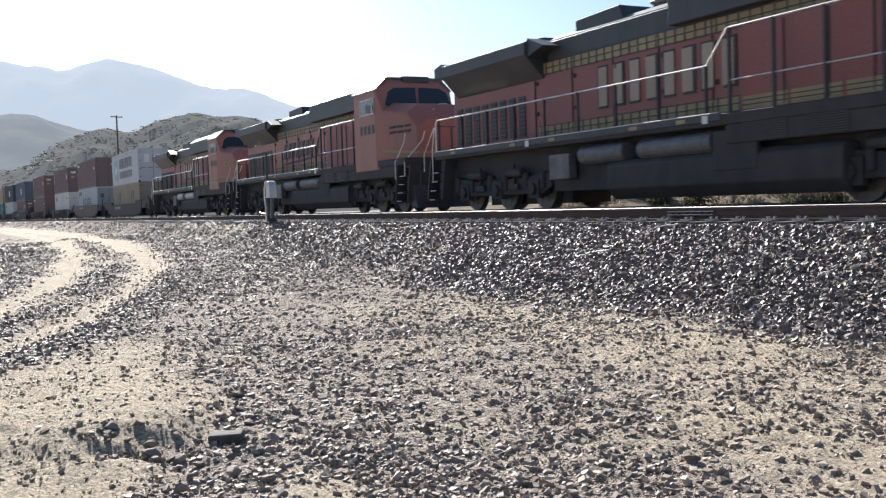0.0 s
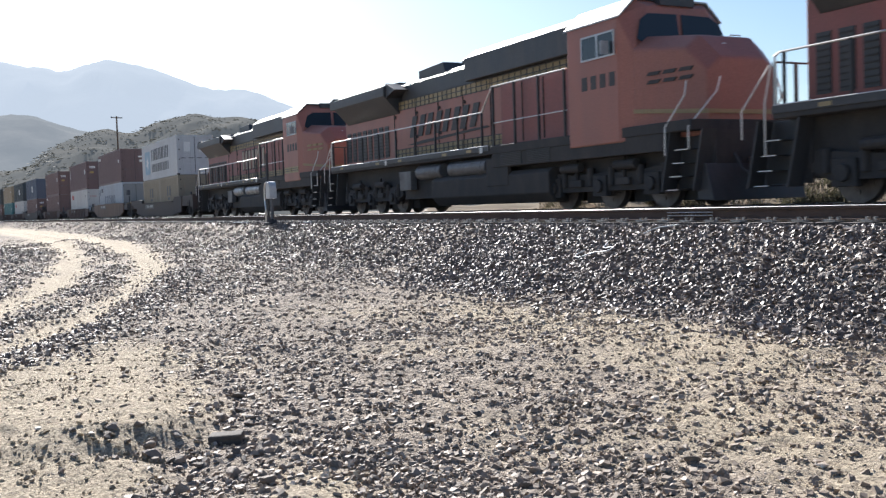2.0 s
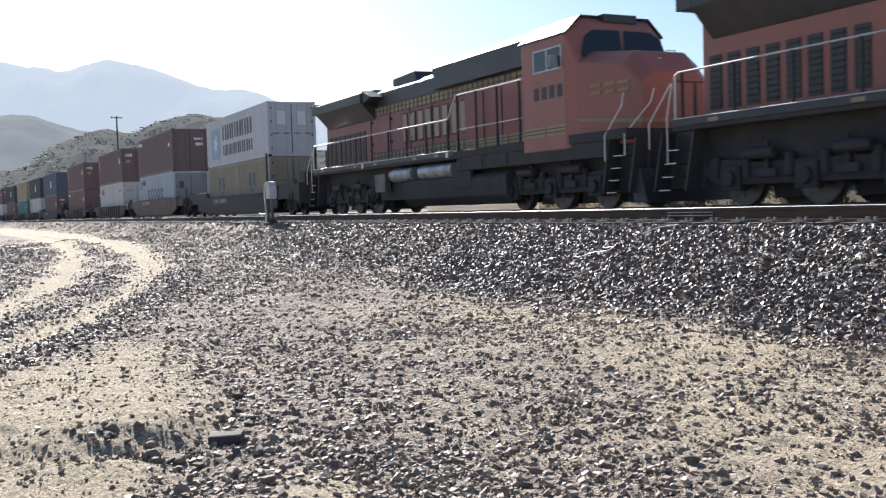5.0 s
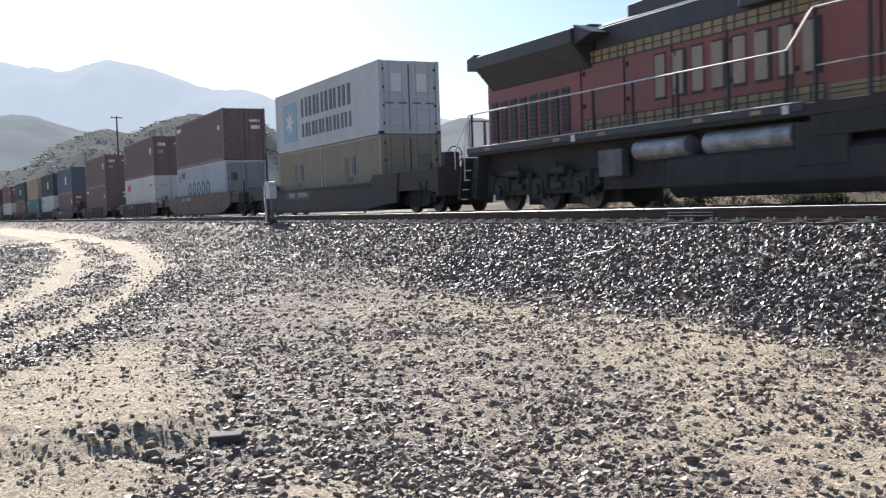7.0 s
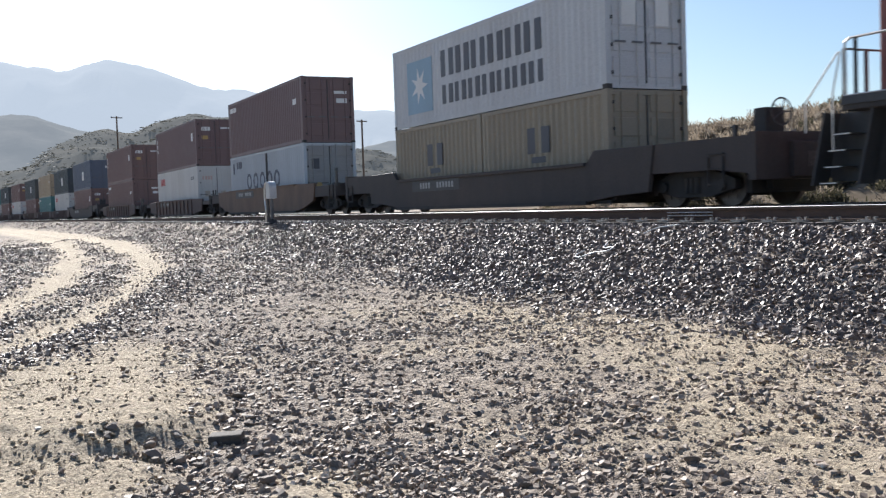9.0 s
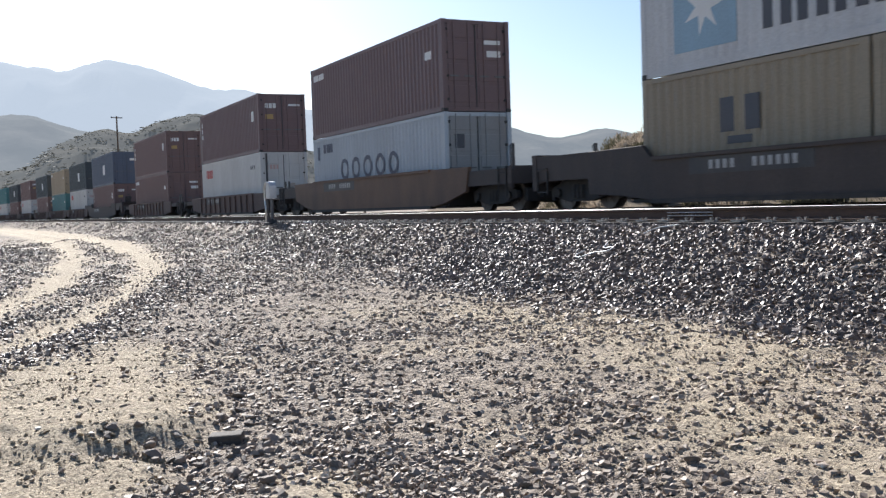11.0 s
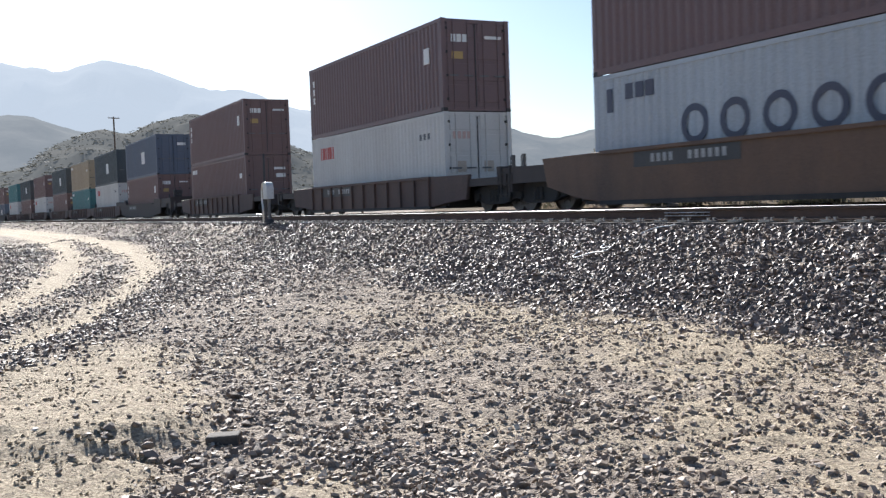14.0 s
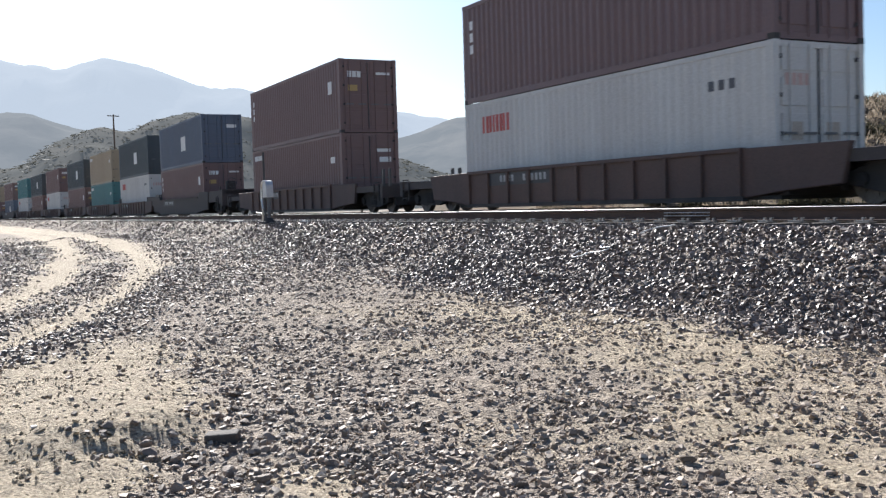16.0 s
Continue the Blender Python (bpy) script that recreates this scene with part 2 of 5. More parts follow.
def rod(bm, p0, p1, r, seg=8, r1=None):
    p0, p1 = Vector(p0), Vector(p1)
    m = Matrix.Translation((p0 + p1) / 2) @ (p1 - p0).to_track_quat("Z", "Y").to_matrix().to_4x4()
    bmesh.ops.create_cone(bm, cap_ends=True, segments=seg, radius1=r, radius2=r if r1 is None else r1, depth=(p1 - p0).length, matrix=m)
    return bm


def pipe(bm, points, r, seg=8):
    for a, b in zip(points, points[1:]):
        rod(bm, a, b, r, seg)
    for p in points[1:-1]:
        bmesh.ops.create_icosphere(bm, subdivisions=1, radius=r * 1.02, matrix=Matrix.Translation(p))
    return bm


def mesh_of(name, bm, material, smooth=False):
    me = bpy.data.meshes.new(name)
    bm.normal_update()
    bm.to_mesh(me)
    bm.free()
    me.materials.append(material)
    if smooth:
        me.polygons.foreach_set("use_smooth", [True] * len(me.polygons))
    return me


def part(name, bm, material, parent, label="", bevel=0.0, smooth=False):
    ob = new(name, mesh_of(name, bm, material, smooth))
    ob.parent = parent
    if label:
        tagged(ob, label)
    if bevel:
        mod = ob.modifiers.new("edge", "BEVEL")
        mod.width, mod.segments, mod.limit_method = bevel, 2, "ANGLE"
    return ob


def share(name, me, parent, m=None):
    ob = new(name, me)
    ob.parent = parent
    if m is not None:
        ob.matrix_basis = m
    return ob


def B():
    return bmesh.new()


def from_arrays(name, verts, tris, material, smooth=False):
    """A mesh from vertex and triangle arrays, for the large heaps of loose pieces."""
    me = bpy.data.meshes.new(name)
    me.vertices.add(len(verts)), me.vertices.foreach_set("co", np.ascontiguousarray(verts, dtype=np.float32).ravel())
    me.loops.add(len(tris) * 3), me.loops.foreach_set("vertex_index", np.ascontiguousarray(tris, dtype=np.int32).ravel())
    me.polygons.add(len(tris)), me.polygons.foreach_set("loop_start", np.arange(0, len(tris) * 3, 3, dtype=np.int32))
    me.polygons.foreach_set("use_smooth", np.full(len(tris), smooth, dtype=bool))
    me.update(calc_edges=True)
    me.materials.append(material)
    return me


# ---- the lie of the land ----
TRACK_NEAR, TRACK_TRAIN = 10.80, 15.32          # centre lines of the two tracks
RAIL_NEAR, RAIL_TRAIN = 1.38, 1.33              # heights of their rail heads


def smooth(a, b, v):
    t = np.clip((v - a) / (b - a), 0, 1)
    return t * t * (3 - 2 * t)


def waves(x, y, k, seed):
    r = np.random.RandomState(seed)
    out = np.zeros_like(x)
    for i in range(9):
        a, f, p = r.uniform(0, 6.28), k * r.uniform(0.5, 2.2), r.uniform(0, 6.28)
        out = out + np.sin((x * np.cos(a) + y * np.sin(a)) * f + p)
    return out / 4.5


def bend(x):
    """The line is straight beside the camera and swings gently towards -y farther back."""
    d = np.maximum(0, -52 - x)
    return -np.where(d < 220, 1.9e-4 * d * d, 1.9e-4 * (440 * d - 48400))


def rut_right(x):
    return 6.3 * (1 - np.exp(-np.maximum(-x - 11.5, -4) / 11))


def rut_left(x):
    return 5.0 * (1 - np.exp(-np.maximum(-x - 15.3, -6) / 14))


def heap(x, y):
    """1 on the windrow of dark gravel beside the wheel track."""
    return smooth(-9.6, -11.2, x) * smooth(-26, -19, x) * np.exp(-((y - rut_right(x) - 0.85 + 0.22 * waves(x, y, 1.6, 5)) / 0.6) ** 2)


def sandiness(x, y):
    """1 on the bare sandy wheel tracks and the mound, 0 on gravel."""
    y = y - bend(x)
    far = smooth(-8, -11.5, x)
    wob = 0.22 * waves(x, y, 1.6, 5)
    s = far * np.exp(-((y + wob - rut_right(x)) / (0.38 + 0.006 * -x + 0.012 * np.maximum(-x - 27, 0))) ** 2)
    s = np.maximum(s, far * np.exp(-((y + wob - rut_left(x)) / (0.36 + 0.006 * -x)) ** 2))
    s = np.maximum(s, smooth(-13.5, -10.5, x) * smooth(1.9, 1.25, y + 0.12 * (x + 8) - 1.5 * wob - 0.16 * waves(x, y, 4.5, 28)))
    s = np.maximum(s, 0.95 * np.exp(-((x + 7.6 + 2 * wob) / 4.6) ** 2 - ((y - 6.0 + 1.5 * wob) / 1.25) ** 2))
    s = np.maximum(s, 0.8 * np.exp(-((x + 4.3 + wob) / 1.5) ** 2 - ((y - 4.3 + 2 * wob) / 1.1) ** 2))
    s = np.maximum(s, 0.85 * np.exp(-((x + 5.2 + wob) / 0.7) ** 2 - ((y - 1.55 + wob) / 0.35) ** 2))
    s = np.maximum(s, 0.5 * smooth(0.3, 0.9, waves(x, y, 0.9, 8)) * smooth(7.4, 6.2, y))
    return np.clip(s * (1 - heap(x, y)), 0, 1)


def land(x, y):
    """The height of the ground: a gravel flat, the ballast bank of the two tracks, scrub beyond."""
    y = y - bend(x)
    flat = 0.05 + 0.17 * smooth(1.5, 7, y) + 0.30 * smooth(-8, -42, x)
    edge = x + 0.10 * waves(x, y, 3.0, 18) + 0.07 * waves(x, y, 9.0, 29)
    flat = flat + 0.10 * smooth(-5.7, -7.1, edge) * smooth(2.2, 0.8, y + 0.25 * waves(x, y, 2.4, 19)) * smooth(-11.5, -8.5, x)
    flat = flat + 0.045 * smooth(-6.25, -6.55, edge) * smooth(0.32, 0.66, y + 0.1 * waves(x, y, 5.0, 30)) * smooth(1.75, 1.2, y) * smooth(-9.2, -7.0, x)
    flat = flat + 0.04 * smooth(-6.85, -6.98, edge) * smooth(0.45, 0.25, y) * smooth(-9.2, -7.4, x)
    flat = flat - 0.07 * np.exp(-((x + 5.95) / 0.6) ** 2 - ((y - 1.3) / 0.5) ** 2)
    flat = flat + (0.020 * waves(x, y, 6.0, 14) + 0.007 * waves(x, y, 15.0, 16) + 0.003 * waves(x, y, 26.0, 26)) * np.exp(-((x + 6.3) / 2.2) ** 2 - ((y - 0.9) / 0.9) ** 2)
    flat = flat - 0.05 * smooth(-9, -14, x) * (np.exp(-((y - rut_right(x)) / 0.45) ** 2) + np.exp(-((y - rut_left(x)) / 0.45) ** 2))
    flat = flat + 0.07 * heap(x, y) + 0.03 * waves(x, y, 1.3, 1) + 0.014 * waves(x, y, 5.0, 2) + 0.008 * waves(x, y, 12.0, 6) + 0.004 * waves(x, y, 24.0, 7)
    bank = np.minimum(1.115, 1.145 - (9.25 - y) * 0.52 + 0.03 * waves(x, y, 2.4, 3))
    bank = np.minimum(bank, 1.115 - (y - 17.4) * 0.5)
    beyond = 0.55 + 0.25 * waves(x, y, 0.35, 4)
    base = np.where(y < 13, flat, np.where(y < 22, flat + (beyond - flat) * smooth(15, 22, y), beyond))
    return 0.5 * (base + bank + np.sqrt((base - bank) ** 2 + 0.09 ** 2))


def spread(fine0, fine1, step, lo, hi, growth):
    inner = list(np.arange(fine0, fine1 + 1e-6, step))
    d, v = step, fine1
    while v < hi:
        d *= growth
        v += d
        inner.append(v)
    d, v, left = step, fine0, []
    while v > lo:
        d *= growth
        v -= d
        left.append(v)
    return np.array(left[::-1] + inner)


def build_ground():
    xs, ys = spread(-14, -2.4, 0.055, -4500, 900, 1.07), spread(0, 8.0, 0.055, -900, 4500, 1.08)
    X, Y = np.meshgrid(xs, ys)
    Z = land(X, Y)
    lump = np.random.RandomState(5)
    for size, high in ((1, 0.004), (2, 0.003)):
        g = lump.normal(size=Z.shape)
        for k in range(size):
            g = (g + np.roll(g, 1, 0) + np.roll(g, 1, 1) + np.roll(np.roll(g, 1, 0), 1, 1)) / 2
        Z = Z + high * np.clip(g, -2, 2) * smooth(-20, -14, X) * smooth(1.6, 1.0, X) * smooth(9.2, 8.4, Y)
    w, h = len(xs), len(ys)
    idx = np.arange(w * h).reshape(h, w)
    a, b, c, d = idx[:-1, :-1].ravel(), idx[:-1, 1:].ravel(), idx[1:, 1:].ravel(), idx[1:, :-1].ravel()
    tris = np.concatenate([np.stack([a, b, c], 1), np.stack([a, c, d], 1)])
    me = from_arrays("ground", np.stack([X.ravel(), Y.ravel(), Z.ravel()], 1), tris, EARTH)
    at = me.attributes.new("gravel", "FLOAT", "POINT")
    Y0 = Y - bend(X)
    g = 0.85 + 0.15 * smooth(6.8, 7.8, Y0) - 0.85 * sandiness(X, Y)
    g = np.where(Y0 > 17.5, 0.9, g)
    at.data.foreach_set("value", g.ravel().astype(np.float32))
    me.polygons.foreach_set("use_smooth", [True] * len(me.polygons))
    return tagged(new("ground", me), "dry sandy ground with grey gravel and worn wheel tracks", "ground", kind="structure")


def rocks(rnd, count):
    """Vertices and faces of single broken stones, about one unit across: six-sided, skewed and uneven."""
    cube = np.array([(x, y, z) for z in (-0.5, 0.5) for y in (-0.5, 0.5) for x in (-0.5, 0.5)])
    quads = ((0, 2, 3, 1), (4, 5, 7, 6), (0, 1, 5, 4), (1, 3, 7, 5), (3, 2, 6, 7), (2, 0, 4, 6))
    t = np.array([q for a, b, c, d in quads for q in ((a, b, c), (a, c, d))])
    out = []
    for k in range(count):
        v = cube * rnd.uniform(0.55, 1.0, 3) * np.array([1.2, 0.98, 0.58]) + rnd.uniform(-0.2, 0.2, (8, 3)) * np.array([1, 1, 0.7])
        v[4:, :2] *= rnd.uniform(0.45, 0.95)
        v[:, 0] += v[:, 2] * rnd.uniform(-0.4, 0.4)
        out.append((v, t))
    return out


def boulders(rnd, count):
    """Vertices and faces of single larger stones, about one unit across, with worn broken faces."""
    out = []
    for k in range(count):
        bm = bmesh.new()
        bmesh.ops.create_icosphere(bm, subdivisions=2, radius=0.5)
        v = np.array([p.co[:] for p in bm.verts])
        t = np.array([[q.index for q in f.verts] for f in bm.faces])
        bm.free()
        for c in range(9):
            n = rnd.normal(size=3)
            n /= np.linalg.norm(n)
            v = v - np.outer(np.maximum(v @ n - rnd.uniform(0.2, 0.38), 0), n)
        v = (v + rnd.uniform(-0.012, 0.012, v.shape)) * rnd.uniform(0.75, 1.2, 3) * np.array([1.15, 1, 0.75])
        out.append((v, t))
    return out


def scatter(name, places, sizes, material, parent, rnd, label, sink=0.25, tilt=0.33, flat=1.0):
    shapes = rocks(rnd, 24)
    V, T, base = [], [], 0
    kinds = rnd.randint(0, len(shapes), len(places))
    for k, (v, t) in enumerate(shapes):
        sel = np.where(kinds == k)[0]
        n = len(sel)
        if not n:
            continue
        q = rnd.normal(size=(n, 4)) * np.array([1, tilt, tilt, 1])
        q /= np.linalg.norm(q, axis=1)[:, None]
        w, x, y, z = q.T
        R = np.stack([np.stack([1 - 2 * (y * y + z * z), 2 * (x * y - z * w), 2 * (x * z + y * w)], 1),
                      np.stack([2 * (x * y + z * w), 1 - 2 * (x * x + z * z), 2 * (y * z - x * w)], 1),
                      np.stack([2 * (x * z - y * w), 2 * (y * z + x * w), 1 - 2 * (x * x + y * y)], 1)], 1)
        P = np.einsum("nij,vj->nvi", R, v * np.array([1, 1, flat])) * sizes[sel][:, None, None] + places[sel][:, None, :]
        P[:, :, 2] += (sizes[sel] * (0.5 - sink) * 0.7)[:, None]
        V.append(P.reshape(-1, 3))
        T.append((t[None] + (base + np.arange(n) * len(v))[:, None, None]).reshape(-1, 3))
        base += n * len(v)
    ob = new(name, from_arrays(name, np.concatenate(V), np.concatenate(T), material))
    ob.parent = parent
    return tagged(ob, label, kind="stuff")


def on_land(x, y):
    return np.stack([x, y, land(x, y)], 1)

CAR_DARK = surface("dark_brown_car", (0.050, 0.040, 0.038), (0.09, 0.074, 0.066), 0.7, scale=1.4, amount=0.7, grain=30, bump=0.12, streak=4)


# ---- ground, hills, tracks ----
GROUND = build_ground()


def ridge(name, label, material, az0, az1, r0, r1, r2, elevation, rough, seed, steps, rows=26):
    """A range of hills round the camera's side of the world: it rises from r0 to a crest at r1 and falls to r2."""
    az = np.linspace(az0, az1, steps)
    t = np.linspace(0, 1, rows)
    r = np.where(t < 0.75, r0 + (r1 - r0) * t / 0.75, r1 + (r2 - r1) * (t - 0.75) / 0.25)
    A, R = np.meshgrid(az, r)
    X, Y = -R * np.cos(np.radians(A)), R * np.sin(np.radians(A))
    crest = np.tan(np.radians(elevation(A))) * r1 + 1.5
    shape = np.where(R < r1, smooth(r0, r1, R) ** 0.85, 1 - 0.7 * smooth(r1, r2, R))
    k = 22.0 / r1
    gully = np.abs(waves(X, Y, k, seed)) + 0.5 * np.abs(waves(X, Y, 2.6 * k, seed + 1)) + 0.22 * waves(X, Y, 7 * k, seed + 2)
    Z = crest * shape * (1 - 0.22 * rough * (gully - 0.5) * np.sin(np.pi * np.clip(shape, 0, 1))) + crest * 0.012 * rough * waves(X, Y, 11 * k, seed + 3) * shape
    Z = Z - 0.5 + np.where(R <= r0 + 1e-6, -1.0, 0)
    w, h = steps, rows
    idx = np.arange(w * h).reshape(h, w)
    a, b, c, d = idx[:-1, :-1].ravel(), idx[:-1, 1:].ravel(), idx[1:, 1:].ravel(), idx[1:, :-1].ravel()
    me = from_arrays(name, np.stack([X.ravel(), Y.ravel(), Z.ravel()], 1), np.concatenate([np.stack([a, b, c], 1), np.stack([a, c, d], 1)]), material)
    me.polygons.foreach_set("use_smooth", [True] * len(me.polygons))
    return tagged(new(name, me), label, "hill", kind="structure"), X, Y, Z


def hump(a, c, w):
    return np.exp(-((a - c) / w) ** 2)


def far_crest(a):
    return 4.8 + 3.3 * hump(a, 4, 9) + 0.9 * hump(a, 8.6, 2.6) + 0.75 * hump(a, 11.8, 2.6) + 0.85 * hump(a, 15.6, 2.0) + 0.6 * hump(a, 20, 3.5) + 0.2 * hump(a, 2.4, 1.5) - 0.6 * hump(a, 5.9, 1.7) + 0.18 * hump(a, 11.2, 2.2) + 0.42 * hump(a, 16.6, 2.2) + 0.2 * hump(a, 12.8, 1.5) + 0.28 * hump(a, 5.2, 0.7) + 0.5 * hump(a, 24, 2.6) - 3.2 * smooth(27, 37, a)


def mid_crest(a):
    return 3.4 + 2.0 * hump(a, 4.4, 3.6) + 1.5 * hump(a, 27.6, 3.4) - 0.4 * hump(a, 22, 3) + 0.3 * np.sin(a * 0.9) + 0.25 * hump(a, 4, 3) + 0.5 * hump(a, 32.5, 2.0) + 0.35 * hump(a, 36, 2.2)


def scrub_crest(a):
    return 2.6 + 2.0 * hump(a, 7.9, 1.9) + 2.8 * hump(a, 12.4, 2.7) + 2.2 * hump(a, 16.2, 2.2) + 0.8 * hump(a, 22, 4) + 0.85 * hump(a, 5.6, 1.2) + 0.35 * hump(a, 10.5, 0.9) - 1.2 * smooth(22, 30, a)


def bank_crest(a):
    return 0.5 + 3.15 * smooth(33.5, 38, a) + 0.6 * smooth(39, 44, a) + 0.75 * smooth(43, 51, a) + 0.35 * smooth(50, 58, a) + 0.07 * np.sin(a * 1.7)


# Haze over these three ranges is put into their emission; the bank has none.
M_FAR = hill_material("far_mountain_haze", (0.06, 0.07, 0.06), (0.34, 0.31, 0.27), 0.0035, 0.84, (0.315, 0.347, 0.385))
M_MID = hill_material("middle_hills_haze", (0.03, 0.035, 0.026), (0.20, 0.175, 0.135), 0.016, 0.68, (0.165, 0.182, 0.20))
M_SCRUB = hill_material("scrub_hill_haze", (0.028, 0.031, 0.022), (0.11, 0.095, 0.068), 0.05, 0.55, (0.072, 0.080, 0.088))
# Leaf colours greyed and lightened for the haze before the far bushes.
CHAP_FAR = foliage("hazed_chaparral", (0.062, 0.064, 0.056), (0.085, 0.086, 0.074), (0.115, 0.112, 0.098))
M_BANK = hill_material("dry_bank", (0.14, 0.11, 0.078), (0.27, 0.225, 0.165), 0.35)
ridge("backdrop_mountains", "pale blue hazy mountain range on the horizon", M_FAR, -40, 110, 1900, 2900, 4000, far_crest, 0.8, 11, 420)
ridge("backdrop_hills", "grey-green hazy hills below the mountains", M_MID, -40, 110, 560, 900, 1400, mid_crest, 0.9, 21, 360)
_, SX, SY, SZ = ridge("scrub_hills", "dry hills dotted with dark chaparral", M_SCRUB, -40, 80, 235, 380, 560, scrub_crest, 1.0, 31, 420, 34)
_, KX, KY, KZ = ridge("dry_bank", "sandy bank covered with dry brush", M_BANK, 26, 120, 33, 62, 110, bank_crest, 0.7, 41, 260, 30)


def tufts(name, label, points, heights, widths, blades, material, rnd, spike=1.0, fat=0.11):
    """Clumps of many small leaves: each one a bent sliver that leans out from the clump."""
    n = len(points)
    P = np.repeat(points, blades, 0)
    H, W = np.repeat(heights, blades) * rnd.uniform(0.35, 1.0, n * blades), np.repeat(widths, blades)
    a, rr = rnd.uniform(0, 2 * np.pi, n * blades), np.sqrt(rnd.uniform(0, 1, n * blades))
    dome = np.sqrt(np.maximum(1 - rr ** 2, 0.05))
    foot = P + np.stack([np.cos(a) * rr * W, np.sin(a) * rr * W, 0.55 * H * dome * rnd.uniform(0, 1, n * blades)], 1)
    tip = foot + np.stack([np.cos(a) * W * rnd.uniform(0, 0.5, n * blades), np.sin(a) * W * rnd.uniform(0, 0.5, n * blades), H * dome * 0.55 * spike], 1)
    b = rnd.uniform(0, 2 * np.pi, n * blades)
    side = np.stack([np.cos(b), np.sin(b), rnd.uniform(-0.4, 0.4, n * blades)], 1) * (np.repeat(widths, blades) * fat * rnd.uniform(0.55, 1.45, n * blades))[:, None]
    V = np.stack([foot - side, foot + side, tip + side * 0.35, tip - side * 0.35], 1).reshape(-1, 3)
    i = np.arange(n * blades) * 4
    T = np.concatenate([np.stack([i, i + 1, i + 2], 1), np.stack([i, i + 2, i + 3], 1)])
    return tagged(new(name, from_arrays(name, V, T, material)), label, "plants", kind="stuff")


def bushes(name, label, points, heights, widths, leaves, size, material, rnd):
    """Round shrubs: a rough inner clump with many short twigs and leaves standing out all over it."""
    n = len(points)
    bm = bmesh.new()
    bmesh.ops.create_icosphere(bm, subdivisions=2, radius=1.0)
    cv, ct = np.array([v.co[:] for v in bm.verts]), np.array([[v.index for v in f.verts] for f in bm.faces])
    bm.free()
    scale = np.stack([widths, widths, heights], 1)
    core = points[:, None, :] + cv[None] * scale[:, None, :] * rnd.uniform(0.45, 0.70, (n, len(cv), 1))
    tri = (ct[None] + (np.arange(n) * len(cv))[:, None, None]).reshape(-1, 3)
    m = n * leaves
    d = rnd.normal(size=(m, 3))
    d[:, 2] = np.abs(d[:, 2]) - 0.15
    d /= np.linalg.norm(d, axis=1)[:, None]
    lump = 0.86 + 0.14 * np.sin(d[:, 0] * 7 + np.repeat(rnd.uniform(0, 6, n), leaves)) * np.sin(d[:, 1] * 6 + d[:, 2] * 5)
    foot = np.repeat(points, leaves, 0) + d * np.repeat(scale, leaves, 0) * (lump * rnd.uniform(0.5, 1.0, m))[:, None]
    way = d + rnd.normal(size=(m, 3)) * 0.6 + np.array([0, 0, 0.5])
    way /= np.linalg.norm(way, axis=1)[:, None]
    tip = foot + way * (size * rnd.uniform(0.5, 1.7, m))[:, None]
    side = np.cross(way, rnd.normal(size=(m, 3)))
    side *= (size * 0.2 * rnd.uniform(0.6, 1.4, m) / np.maximum(np.linalg.norm(side, axis=1), 0.1))[:, None]
    V = np.stack([foot - side, foot + side, tip + side * 0.4, tip - side * 0.4], 1).reshape(-1, 3)
    i = np.arange(m) * 4 + n * len(cv)
    T = np.concatenate([tri, np.stack([i, i + 1, i + 2], 1), np.stack([i, i + 2, i + 3], 1)])
    return tagged(new(name, from_arrays(name, np.concatenate([core.reshape(-1, 3), V]), T, material)), label, "plants", kind="stuff")


def sample_grid(X, Y, Z, rnd, count, rows):
    h, w = X.shape
    i, j = rnd.randint(rows[0], rows[1], count), rnd.randint(0, w - 1, count)
    u, v = rnd.uniform(0, 1, count), rnd.uniform(0, 1, count)

    def mix(G):
        return (G[i, j] * (1 - u) + G[i + 1, j] * u) * (1 - v) + (G[i, j + 1] * (1 - u) + G[i + 1, j + 1] * u) * v
    return np.stack([mix(X), mix(Y), mix(Z)], 1)


def build_plants():
    r = np.random.RandomState(7)
    p = sample_grid(KX[:, 20:80], KY[:, 20:80], KZ[:, 20:80], r, 300, (4, 24))
    p[:, 2] -= 0.15
    kind = waves(p[:, 0], p[:, 1], 0.25, 52) + r.normal(size=len(p)) * 0.6
    for name, label, pick, lo, hi, mat in (("dry_brush", "pale tan dry brush on the sandy bank", kind < 0.3, 0.5, 1.15, DRY),
                                           ("olive_shrubs", "low dark olive shrubs on the bank", kind >= 0.3, 0.5, 1.0, CHAP)):
        q = p[pick]
        bushes(name, label, q, r.uniform(lo, hi, len(q)), r.uniform(0.6, 1.5, len(q)), 640, 0.14, mat, r)
    p = sample_grid(SX, SY, SZ, r, 12000, (8, 30))
    p[:, 2] -= 0.5
    keep = (waves(p[:, 0], p[:, 1], 0.03, 77) + 0.5 * waves(p[:, 0], p[:, 1], 0.1, 78)) > -0.7
    p = p[keep]
    tufts("chaparral", "dark green chaparral bushes on the hillside", p, r.uniform(0.7, 1.7, len(p)), r.uniform(0.8, 2.4, len(p)), 9, CHAP_FAR, r, 0.4, 0.3)
    n = 420
    x, y = r.uniform(-60, -4, n), r.uniform(18.2, 27, n)
    p = on_land(x, y)
    tufts("green_weeds", "green and yellow weeds beyond the railway", p, r.uniform(0.3, 0.75, n), r.uniform(0.35, 0.9, n), 90, WEED, r, 0.9, 0.045)


build_plants()


STATIONS = [260, 60] + [-52 - 6 * i for i in range(42)] + [-340, -420, -520, -700, -900]


